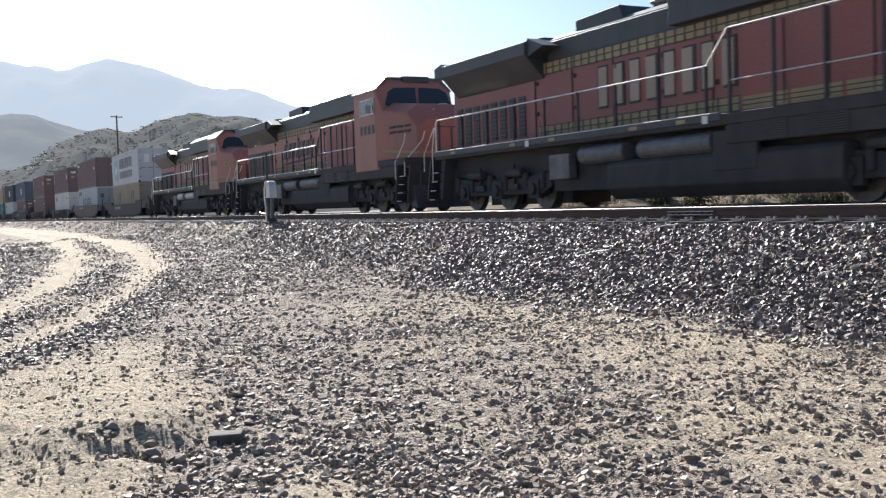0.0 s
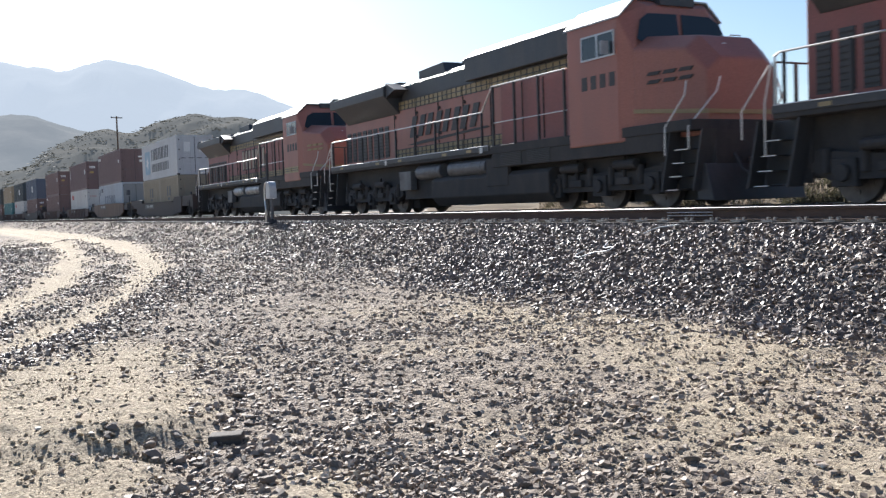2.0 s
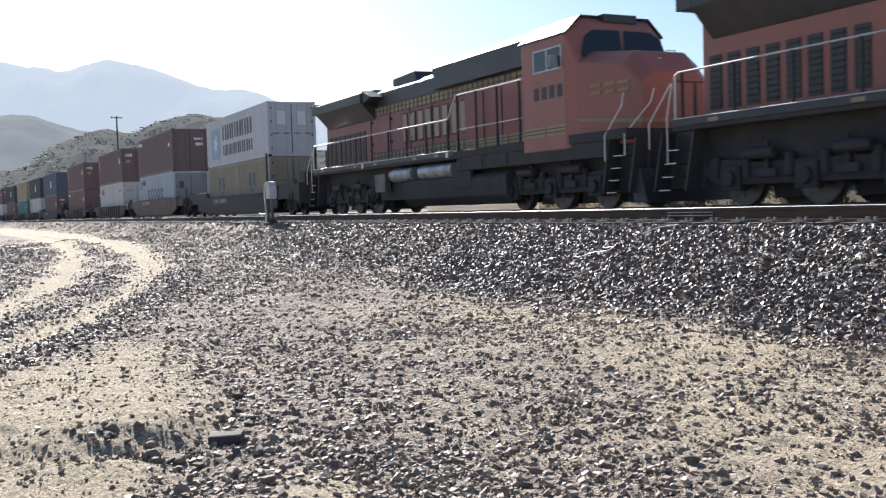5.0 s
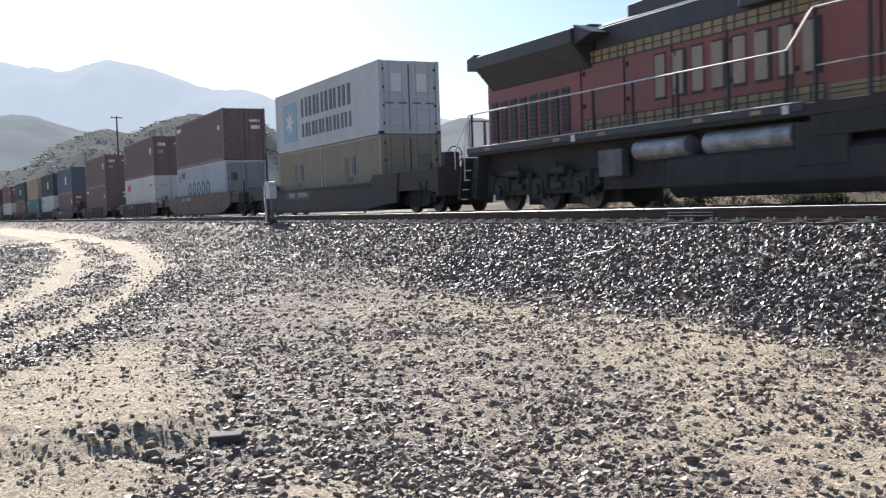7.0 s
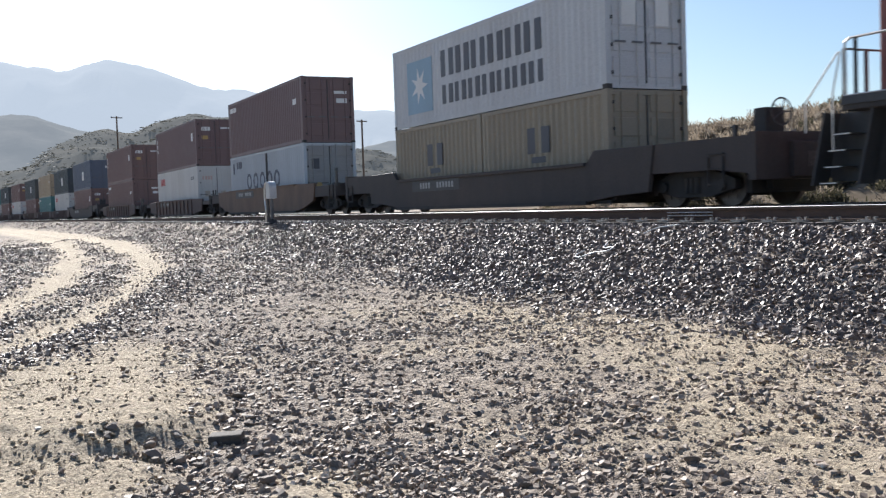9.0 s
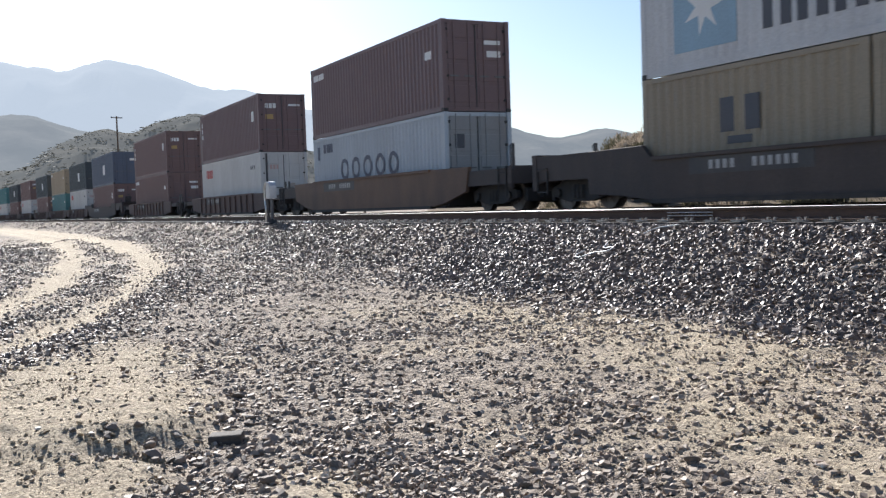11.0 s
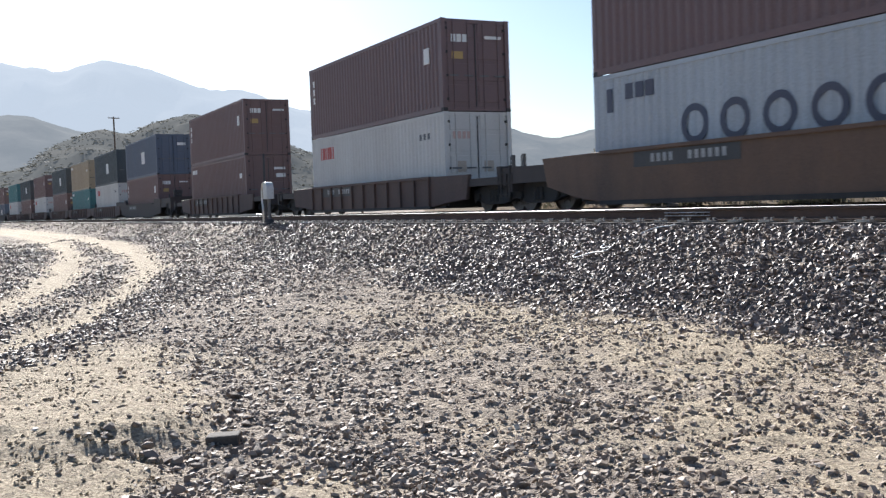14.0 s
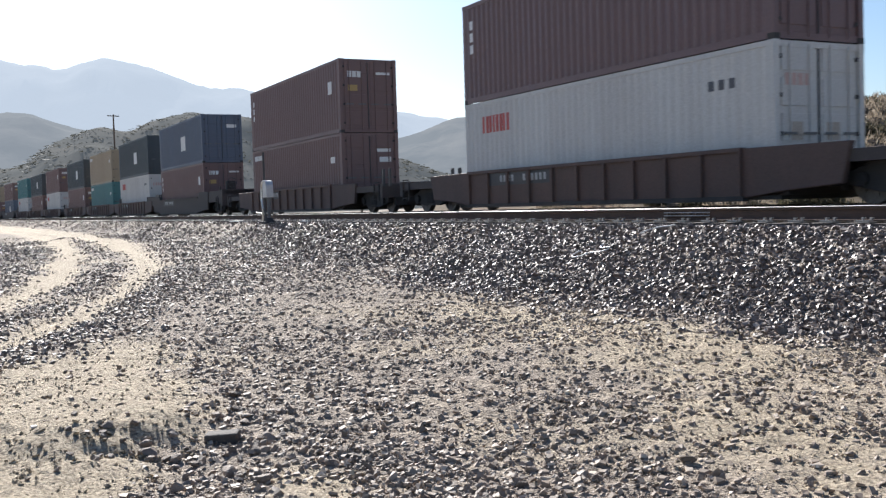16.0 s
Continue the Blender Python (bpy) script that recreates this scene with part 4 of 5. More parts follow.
    for x, d in ((21.1, 1), (-0.9, -1)):
        bm = box(B(), min(x, x + d * 0.55), max(x, x + d * 0.55), -0.12, 0.12, 0.78, 1.02)
        box(bm, min(x + d * 0.5, x + d * 0.72), max(x + d * 0.5, x + d * 0.72), -0.2, 0.2, 0.72, 1.08)
        part("coupler", bm, WHEEL, t, "rusty knuckle coupler", bevel=0.02)
        bm = pipe(B(), [(x, -0.5, 1.1), (x + d * 0.25, -0.5, 0.75), (x + d * 0.5, -0.45, 0.62), (x + d * 0.75, -0.4, 0.72)], 0.03)
        part("air_hose", bm, BLACK, t, "black rubber air hose")
    # fuel tank, reservoirs, boxes
    bm = prism_x(B(), [(-1.42, 0.45), (-1.2, 0.2), (1.2, 0.2), (1.42, 0.45), (1.42, 0.98), (1.3, 1.1), (-1.3, 1.1), (-1.42, 0.98)], 8.6, 15.4)
    part("fuel_tank", bm, GRIME, t, "grimy fuel tank", bevel=0.03)
    for s in (-1, 1):
        for x0, x1 in ((7.45, 9.2), (9.75, 12.1)):
            bm = rod(B(), (x0, s * 1.22, 1.3), (x1, s * 1.22, 1.3), 0.235, 20)
            for x in (x0 + 0.25, x1 - 0.25):
                rod(bm, (x - 0.03, s * 1.22, 1.3), (x + 0.03, s * 1.22, 1.3), 0.247, 20)
            part("air_reservoir", bm, tank, t, "silver air reservoir with flaking paint" if tank is SILVER else "dull grey air reservoir", bevel=0.03)
        bm = box(B(), 6.15, 7.05, s * 1.3 - 0.12, s * 1.3 + 0.12, 0.75, 1.38)
        part("equipment_box", bm, DULL_TANK, t, "dull grey equipment box", bevel=0.02)
        bm = box(B(), 12.2, 13.4, s * 1.38 - 0.06, s * 1.38 + 0.06, 0.7, 1.5)
        part("filter_box", bm, GRIME, t, "dark box with fittings", bevel=0.02)
        for x in (0.9, 4.4, 6.3, 9.6, 11.2):
            part("sill_stripe", box(B(), x, x + 0.28, s * 1.52 - 0.006, s * 1.52 + 0.006, 1.72, 1.80), YELLOW, t, "small yellow reflective stripe")
        for x in (5.2, 12.0):
            part("sill_label", box(B(), x, x + 0.16, s * 1.525 - 0.006, s * 1.525 + 0.006, 1.66, 1.82), WHITE_TUBE, t, "small white label plate")
    # walkway handrails
    for s in (-1, 1):
        y = s * 1.47
        pts = [(-0.14, y, 1.84), (-0.14, y, 2.76), (-0.04, y, 2.82), (0.1, y, 2.82), (12.1, y, 2.82), (12.7, y, 3.48), (16.4, y, 3.48)]
        part("handrail", pipe(B(), pts, 0.023), STEEL_TUBE, t, "worn steel handrail glinting in the sun")
        part("lower_rail", pipe(B(), [(12.75, y, 2.46), (16.4, y, 2.46)], 0.016), STEEL_TUBE, t, "worn steel lower rail")
        for i in range(9):
            x = 0.08 + i * 1.5
            part("stanchion", box(B(), x - 0.02, x + 0.02, y - 0.03, y + 0.03, 1.8, 2.82), BLACK, t)
        for x in (12.75, 13.9, 15.1, 16.3):
            part("stanchion", box(B(), x - 0.025, x + 0.025, y - 0.03, y + 0.03, 1.8, 3.48), BLACK, t)
    for y in (-1.44, -0.9, -0.45, 0.45, 0.9, 1.44):
        part("stanchion", box(B(), -0.2, -0.16, y - 0.035, y + 0.035, 1.8, 2.66), BLACK, t)
    for y in (-1.44, 0.45):
        part("end_rail", pipe(B(), [(-0.18, y, 2.66), (-0.18, y + 0.99, 2.66)], 0.02), BLACK, t, "black end platform railing")
    bm = pipe(B(), [(20.3, 0.1, 3.55), (20.4, 0.12, 3.7), (20.4, 0.4, 3.7), (20.3, 0.42, 3.55)], 0.012)
    part("nose_rail", bm, STEEL_TUBE, t, "thin rail over the nose")
    for cx in (3.1, 17.3):
        loco_bogie(t, cx)
    return t


# ---- the train: well cars and containers ----
STENCIL = mesh_of("stencil_bar", box(B(), -0.055, 0.055, -0.008, 0.008, -0.09, 0.09), PALE)


RUNG = mesh_of("rung", box(B(), -0.22, 0.22, -0.02, 0.02, -0.015, 0.015), GRIME)


def build_well_car(label, colour, sill, ribs, brake=False, lift=0.0):
    """A double-stack well car; x = 0 at the front end of its container, the car runs back to about x = -12.2."""
    t = tagged(new("well_car"), label, "well car", "container cars of the train")
    f, r = 0.25, -12.45
    for s in (-1, 1):
        y0, y1 = (s * 1.42 - 0.06, s * 1.42 + 0.06)
        bm = prism_y(B(), [(r - 1.5, sill - 0.75), (r - 0.2, 0.28), (r + 1.0, 0.14), (f - 1.0, 0.14), (f + 0.2, 0.28), (f + 1.5, sill - 0.75), (f + 1.7, sill - 0.02 + lift), (f - 0.5, sill + lift), (f - 0.8, sill), (r + 0.8, sill), (r + 0.5, sill + lift), (r - 1.7, sill - 0.02 + lift)], y0, y1)
        part("side_sill", bm, colour, t, "long plate side of the well", bevel=0.015)
        bm = box(B(), r + 0.85, f - 0.85, s * 1.44 - 0.1, s * 1.44 + 0.1, sill - 0.06, sill + 0.02)
        part("top_chord", bm, colour, t, "top edge of the well")
        bm = box(B(), r + 0.8, f - 0.8, s * 1.44 - 0.09, s * 1.44 + 0.09, 0.10, 0.20)
        part("bottom_chord", bm, GRIME, t)
        for i in range(ribs):
            x = r + 0.9 + i * (f - r - 1.8) / max(1, ribs - 1)
            part("rib", box(B(), x - 0.05, x + 0.05, s * 1.51 - 0.04, s * 1.51 + 0.04, 0.2, sill - 0.06), colour, t)
        for k in (0, 1, 2, 3, 6, 7, 8, 9, 10, 11):
            share("stencil_bar", STENCIL, t, pose(-9.75 + k * 0.2, s * 1.485, sill - 0.24))
        part("panel_patch", box(B(), -10.4, -7.1, s * 1.482 - 0.006, s * 1.482 + 0.006, sill - 0.42, sill - 0.08), BLACK, t, "black stencil panel")
    bm = box(B(), r, f, -1.36, 1.36, 0.12, 0.2)
    part("well_floor", bm, GRIME, t)
    for x, d in ((f, 1), (r, -1)):
        deck, reach = sill - 0.16 + lift * 1.5, 4.7 if brake and d > 0 else 4.1
        a, b = sorted((x + d * 0.05, x + d * reach))
        bm = box(B(), a, b, -1.3, 1.3, deck - 0.22, deck)
        box(bm, *sorted((x + d * 0.05, x + d * 0.2)), -1.36, 1.36, 0.2, deck)
        box(bm, *sorted((x + d * (reach - 0.2), x + d * reach)), -1.45, 1.45, sill - 0.6, deck + 0.06)
        box(bm, *sorted((x + d * 0.2, x + d * (reach + 0.1))), -0.55, 0.55, 0.55, deck - 0.14)
        part("end_platform", bm, CAR_DARK, t, "dark end platform over the bogie", bevel=0.015)
        for s in (-1, 1):
            v = [(x + d * 1.3, deck), (x + d * (reach - 0.05), deck), (x + d * (reach - 0.05), 0.62), (x + d * 3.5, 0.74), (x + d * 1.5, 0.74)]
            part("end_sill", prism_y(B(), v if d < 0 else v[::-1], s * 1.38 - 0.05, s * 1.38 + 0.05), CAR_DARK, t, "dark deep end sill")
        part("draft_gear", box(B(), *sorted((x + d * 0.3, x + d * 4.2)), -0.5, 0.5, 0.34, 0.56), GRIME, t)
        for y in (-1.38, 1.38):
            for k in () if d < 0 else (2.9, 3.45) if ribs else (2.9,):
                bm = B()
                xx, high = x + d * (1.2 + k), sill + (0.40 if ribs else 0.50)
                box(bm, xx - 0.04, xx + 0.04, y - 0.04, y + 0.04, sill - 0.2, high)
                pipe(bm, [(xx - 0.14, y, sill - 0.15), (xx - 0.14, y, high - 0.04), (xx, y, high - 0.04)], 0.014, 6)
                part("corner_post", bm, BLACK, t, "dark upright hand post")
        for y in (-1.45, 1.45):
            xx = x + d * 3.6
            for k in (-0.22, 0.22):
                lad = part("ladder_rail", box(B(), xx + k - 0.015, xx + k + 0.015, y - 0.02, y + 0.02, 0.4, sill - 0.1), GRIME, t, "upright of the end ladder")
            for k in range(3):
                share("rung", RUNG, lad, pose(xx, y, 0.46 + k * 0.3))
        bm = box(B(), *sorted((x + d * reach, x + d * 4.75)), -0.11, 0.11, 0.78, 1.0)
        box(bm, *sorted((x + d * 4.55, x + d * 4.8)), -0.19, 0.19, 0.72, 1.06)
        part("coupler", bm, WHEEL, t, "rusty knuckle coupler", bevel=0.02)
        cx = x + d * 2.5
        bm = B()
        for s in (-1, 1):
            prism_y(bm, [(cx - 1.25, 0.36), (cx - 0.5, 0.2), (cx + 0.5, 0.2), (cx + 1.25, 0.36), (cx + 1.25, 0.56), (cx + 0.55, 0.78), (cx - 0.55, 0.78), (cx - 1.25, 0.56)], s * 1.0 - 0.08, s * 1.0 + 0.08)
            for k in (-0.16, 0, 0.16):
                rod(bm, (cx + k, s * 1.09, 0.28), (cx + k, s * 1.09, 0.62), 0.07, 8)
            for k in (-0.89, 0.89):
                rod(bm, (cx + k, s * 1.0, 0.43), (cx + k, s * 1.16, 0.43), 0.12, 10)
        box(bm, cx - 0.42, cx + 0.42, -1.0, 1.0, 0.22, 0.72)
        for k in (-1.45, 1.45):
            box(bm, cx + k - 0.08, cx + k + 0.08, -0.9, 0.9, 0.25, 0.62)
        bg = part("bogie", bm, GRIME, t, "two-axle bogie frame", bevel=0.01)
        for k in (-0.89, 0.89):
            wheelset(bg, cx + k, 0.43, 0.43)
    if not brake:
        return t
    top = sill - 0.16 + lift * 1.5
    bm = B()
    n = 22
    for i in range(n):
        a, b = 2 * math.pi * i / n, 2 * math.pi * (i + 1) / n
        rod(bm, (f + 4.84, -0.9 + 0.26 * math.cos(a), top + 0.42 + 0.26 * math.sin(a)), (f + 4.84, -0.9 + 0.26 * math.cos(b), top + 0.42 + 0.26 * math.sin(b)), 0.018, 6)
    for k in range(5):
        a = 2 * math.pi * k / 5
        rod(bm, (f + 4.84, -0.9, top + 0.42), (f + 4.84, -0.9 + 0.26 * math.cos(a), top + 0.42 + 0.26 * math.sin(a)), 0.013, 5)
    part("brake_wheel", bm, BLACK, t, "round hand brake wheel")
    part("brake_box", box(B(), f + 4.36, f + 4.68, -1.15, -0.65, top - 0.02, top + 0.52), GRIME, t, "dark brake gear housing", bevel=0.02)
    return t


HINGE = mesh_of("hinge", box(B(), -0.03, 0.03, -0.05, 0.05, -0.04, 0.04), GRIME)


def build_container(label, mat, h, length=12.192, wave=0.036, emblem=None, door_mat=None):
    """A shipping container with x = 0 at its door end and its foot at z = 0; emblem(t, h, length) adds the marks."""
    t = tagged(new("shipping_container"), label, "shipping container", "containers on the train")
    w = 1.219
    bm = B()
    pitch = 0.278
    for s in (-1, 1):
        bm = B()
        x = -0.16
        lo, hi = -length + 0.16, -0.16
        pts = []
        while x > lo + pitch:
            pts += [(x, 0), (x - 0.072, 0), (x - 0.140, 1), (x - 0.210, 1)]
            x -= pitch
        pts += [(x, 0), (lo, 0)]
        a = [bm.verts.new((px, s * (w - 0.012 - wave * d), 0.16)) for px, d in pts]
        b = [bm.verts.new((px, s * (w - 0.012 - wave * d), h - 0.1)) for px, d in pts]
        for i in range(len(a) - 1):
            q = (a[i + 1], a[i], b[i], b[i + 1])
            bm.faces.new(q if s < 0 else q[::-1])
        part("side_panel", bm, mat, t, "corrugated steel side panel")
    bm = B()
    box(bm, -length + 0.05, -0.05, -w + 0.06, w - 0.06, h - 0.03, h - 0.012)
    box(bm, -length + 0.05, -0.05, -w + 0.06, w - 0.06, 0.1, 0.16)
    box(bm, -length + 0.02, -length + 0.06, -w + 0.1, w - 0.1, 0.1, h - 0.1)
    part("shell", bm, mat, t, "roof, floor and end wall")
    for s in (-1, 1):
        part("top_rail", box(B(), -length + 0.1, -0.1, s * (w - 0.03) - 0.03, s * (w - 0.03) + 0.03, h - 0.11, h - 0.005), mat, t)
        part("bottom_rail", box(B(), -length + 0.1, -0.1, s * (w - 0.025) - 0.025, s * (w - 0.025) + 0.025, 0.02, 0.17), mat, t)
    for x in (-0.08, -length + 0.08):
        for s in (-1, 1):
            part("corner_post", box(B(), x - 0.08, x + 0.08, s * (w - 0.07) - 0.07, s * (w - 0.07) + 0.07, 0.11, h - 0.11), mat, t)
            for z in (0, h - 0.118):
                part("corner_casting", box(B(), x - 0.089, x + 0.089, s * (w - 0.079) - 0.081, s * (w - 0.079) + 0.081, z, z + 0.118), GRIME if z == 0 else mat, t)
    bm = box(B(), -0.12, -0.02, -w + 0.14, w - 0.14, h - 0.13, h - 0.01)
    part("door_header", bm, mat, t)
    part("door_sill", box(B(), -0.12, -0.02, -w + 0.14, w - 0.14, 0.02, 0.15), mat, t)
    for s in (-1, 1):
        y0, y1 = sorted((s * 0.012, s * (w - 0.145)))
        bm = box(B(), -0.10, -0.06, y0, y1, 0.16, h - 0.14)
        for k in range(4):
            z = 0.3 + k * (h - 0.6) / 3.4
            box(bm, -0.06, -0.035, y0 + 0.08, y1 - 0.08, z, z + (h - 0.6) / 3.4 - 0.14)
        d = part("door", bm, door_mat or mat, t, "steel container door", bevel=0.008)
        for yy in (0.28, 0.8):
            part("locking_bar", rod(B(), (-0.015, s * yy, 0.08), (-0.015, s * yy, h - 0.06), 0.018, 8), door_mat or mat, d)
            bm = box(B(), -0.012, 0.012, s * yy - 0.16, s * yy + 0.16, 1.1, 1.15)
            part("handle", bm, DULL_TANK, d)
        for k in range(4):
            share("hinge", HINGE, d, pose(-0.04, s * (w - 0.17), 0.39 + k * (h - 0.7) / 3))
        part("door_gasket", box(B(), -0.085, -0.03, s * 0.006 - 0.006, s * 0.006 + 0.006, 0.16, h - 0.14), BLACK, d)
    if emblem:
        emblem(t, h, length)
    return t


def bars(t, name, mat, label, x0, step, wide, z0, z1, count, hollow=False, stroke=0.1, slant=0.0):
    """A row of plain blocks on both long sides, where the container carries large letters."""
    for y in (-1.211, 1.191):
        for k in range(count):
            bm = B()
            letter_block(bm, x0 + k * step, x0 + k * step + wide, y, z0, z1, stroke, slant, hollow)
            part(name, bm, mat, t, label)


def ring(t, name, mat, label, x, z, rx, rz, wide):
    for y in (-1.211, 1.193):
        bm = B()
        n = 26
        for i in range(n):
            a, b = 2 * math.pi * i / n, 2 * math.pi * (i + 1) / n
            q = [(x + k * math.cos(c), z + j * math.sin(c)) for c, k, j in ((a, rx, rz), (b, rx, rz), (b, rx - wide, rz - wide), (a, rx - wide, rz - wide))]
            prism_y(bm, q, y, y + 0.018)
        bmesh.ops.recalc_face_normals(bm, faces=bm.faces[:])
        part(name, bm, mat, t, label)


def patch(t, name, mat, label, x0, x1, z0, z1):
    for y in (-1.210, 1.196):
        part(name, box(B(), x0, x1, y, y + 0.014, z0, z1), mat, t, label)


def end_patch(t, name, mat, label, y0, y1, z0, z1):
    part(name, box(B(), -0.034, -0.028, y0, y1, z0, z1), mat, t, label)


INK, NAVY, SKYBLUE, LOGO_WHITE, LOGO_RED = (paint("ink_marking", (0.06, 0.065, 0.08)), paint("navy_marking", (0.05, 0.062, 0.105)), paint("sky_blue_marking", (0.27, 0.41, 0.52)),
                                            paint("white_marking", (0.75, 0.75, 0.73)), paint("red_marking", (0.5, 0.07, 0.06)))


def marks_grey(t, h, n):
    bars(t, "marking", INK, "large dark block lettering", -8.6, 0.99, 0.84, 1.38, 2.2, 6, True, 0.19)
    bars(t, "marking", INK, "large dark block lettering", -8.55, 0.85, 0.70, 0.53, 1.12, 7, True, 0.16)
    patch(t, "emblem", SKYBLUE, "light blue square emblem", -11.1, -9.25, 0.42, 2.14)
    for y in (-1.2135, 1.1995):
        bm = B()
        q = []
        for i in range(14):
            a, r = math.pi * i / 7, 0.62 if i % 2 == 0 else 0.24
            q.append((-10.18 + r * math.cos(a), 1.3 + r * math.sin(a)))
        prism_y(bm, q, y, y + 0.014)
        part("emblem_star", bm, LOGO_WHITE, t, "white pointed star on the emblem")
    for y0 in (-0.72, 0.28):
        end_patch(t, "door_patch", LOGO_WHITE, "white label patch on the door", y0, y0 + 0.42, 1.55, 2.2)


def marks_yellow(t, h, n):
    for x0 in (-n / 2 + 0.3, ):
        for y in (-1.211, 1.191):
            bm = B()
            letter_block(bm, x0 - 0.89, x0 + 0.18, y, 1.25, 1.94, 0.28)
            letter_block(bm, x0 - 0.7, x0 - 0.02, y, 1.0, 1.16, 0.2, 0, False)
            part("marking", bm, INK, t, "dark square block mark")
    end_patch(t, "door_patch", paint("dull_patch", (0.21, 0.175, 0.125)), "dull patch on the door", 0.3, 0.8, 1.4, 1.9)


def marks_blue_grey(t, h, n):
    for k in range(5):
        ring(t, "marking", NAVY, "large dark blue rounded mark", -8.7 + k * 1.17, 1.5, 0.42, 0.42, 0.15)
    bars(t, "small_marking", NAVY, "small dark blue mark", -11.0, 0.36, 0.28, 2.25, 2.6, 3)
    bars(t, "small_marking", NAVY, "small dark blue mark", -11.7, 0.3, 0.2, 2.0, 2.55, 1)
    end_patch(t, "door_patch", INK, "dark label with a pale stroke", -0.85, -0.5, 1.75, 2.2)
    end_patch(t, "door_patch", paint("ochre_patch", (0.45, 0.30, 0.10)), "ochre label on the door", -0.85, -0.4, 0.75, 1.15)


def marks_brown(t, h, n):
    bars(t, "small_marking", LOGO_WHITE, "small white mark", -11.85, 0.2, 0.15, h - 0.52, h - 0.28, 6)
    patch(t, "label_patch", LOGO_WHITE, "white label patch", -1.25, -0.8, 1.75, 2.0)
    end_patch(t, "door_patch", LOGO_WHITE, "white code bars on the door", 0.3, 0.9, h - 0.75, h - 0.62)
    end_patch(t, "door_patch", LOGO_WHITE, "white code bars on the door", 0.4, 0.9, h - 1.15, h - 0.95)


def marks_lease(t, h, n):
    for k in range(3):
        end_patch(t, "door_mark", LOGO_WHITE, "white mark on the door", -0.86 + k * 0.2, -0.70 + k * 0.2, h - 0.72, h - 0.48)
    end_patch(t, "door_patch", paint("ochre_patch", (0.45, 0.30, 0.10)), "ochre label on the door", -0.85, -0.45, h - 1.25, h - 1.02)
    end_patch(t, "door_patch", LOGO_WHITE, "white code bars on the door", 0.35, 0.95, h - 0.6, h - 0.5)
    patch(t, "label_patch", LOGO_WHITE, "white label patch", -1.3, -0.9, 1.6, 2.1)
    for y in (-1.211, 1.195):
        for k in range(3):
            part("small_marking", box(B(), -11.8, -11.62, y, y + 0.016, 1.45 + k * 0.35, 1.7 + k * 0.35), LOGO_WHITE, t, "small white upright marks")


def marks_white(t, h, n):
    bars(t, "small_marking", LOGO_RED, "small red mark", -11.18, 0.38, 0.32, 1.98, 2.46, 4, True, 0.12)
    bars(t, "small_marking", INK, "small dark mark", -1.8, 0.3, 0.16, 2.1, 2.3, 3)
    for y0 in (-0.8, 0.2):
        end_patch(t, "door_patch", paint("faded_patch", (0.42, 0.36, 0.30)), "faded patch on the door", y0, y0 + 0.35, 1.0, 1.35)
    for k in range(4):
        end_patch(t, "door_mark", paint("faint_pink_mark", (0.55, 0.38, 0.34)), "faint faded mark on the door", -0.9 + k * 0.17, -0.78 + k * 0.17, h - 0.85, h - 0.62)


def marks_logo(t, h, n):
    patch(t, "emblem", LOGO_WHITE, "white square emblem", -5.6, -4.4, 1.0, 1.9)
    end_patch(t, "door_patch", LOGO_WHITE, "white code bars on the door", 0.3, 0.9, h - 0.8, h - 0.6)


BROWN, BROWN2 = paint("maroon_brown", (0.16, 0.10, 0.10)), paint("brown_red", (0.165, 0.098, 0.092))
GREY, BLUEGREY, OFFWHITE = paint("pale_grey", (0.54, 0.55, 0.56)), paint("blue_grey", (0.43, 0.475, 0.52)), paint("off_white", (0.56, 0.555, 0.535))
# Dirty door grey, also darkened for the shade on the door end.
DOOR_GREY = paint("dirty_shaded_door", (0.27, 0.275, 0.28), 0.8)
MUSTARD, BLUE, NIGHT, TAN = paint("mustard", (0.29, 0.245, 0.175)), paint("container_blue", (0.09, 0.115, 0.165)), paint("dark_green_black", (0.035, 0.05, 0.06)), paint("tan_box", (0.38, 0.30, 0.20))
TEAL = paint("teal", (0.06, 0.19, 0.20))
CAR_OCHRE = surface("ochre_car", (0.15, 0.088, 0.056), (0.08, 0.06, 0.052), 0.65, scale=1.2, amount=0.75, grain=30, bump=0.1, streak=4)
CAR_RUST = surface("rust_red_car", (0.105, 0.065, 0.055), (0.075, 0.06, 0.055), 0.7, scale=1.4, amount=0.7, grain=30, bump=0.12, streak=4)

TRAIN = []           # (thing, its place along the train, its height over the rail head)
LOW = 0.25           # foot of the lower containers over the rail head
loco_a = build_loco("locomotive", "orange-red diesel locomotive with cream block lettering, yellow bands", 0, DULL_TANK)
loco_b = build_loco("locomotive", "orange diesel locomotive with slanted black lettering and orange nose", 1, DULL_TANK)
loco_c = build_loco("locomotive", "dusty orange-red diesel locomotive with silver air reservoirs, hauling containers", 0, SILVER)
TRAIN += [(loco_a, 20.75, 0), (loco_b, -2.6, 0), (loco_c, -25.3, 0)]


def stack(place, car, boxes):
    """One car and the containers in it; boxes: (thing, distance back from the front end, height over the rail)."""
    TRAIN.append((car, place, 0))
    for thing, back, z in boxes:
        TRAIN.append((thing, place - back, z))


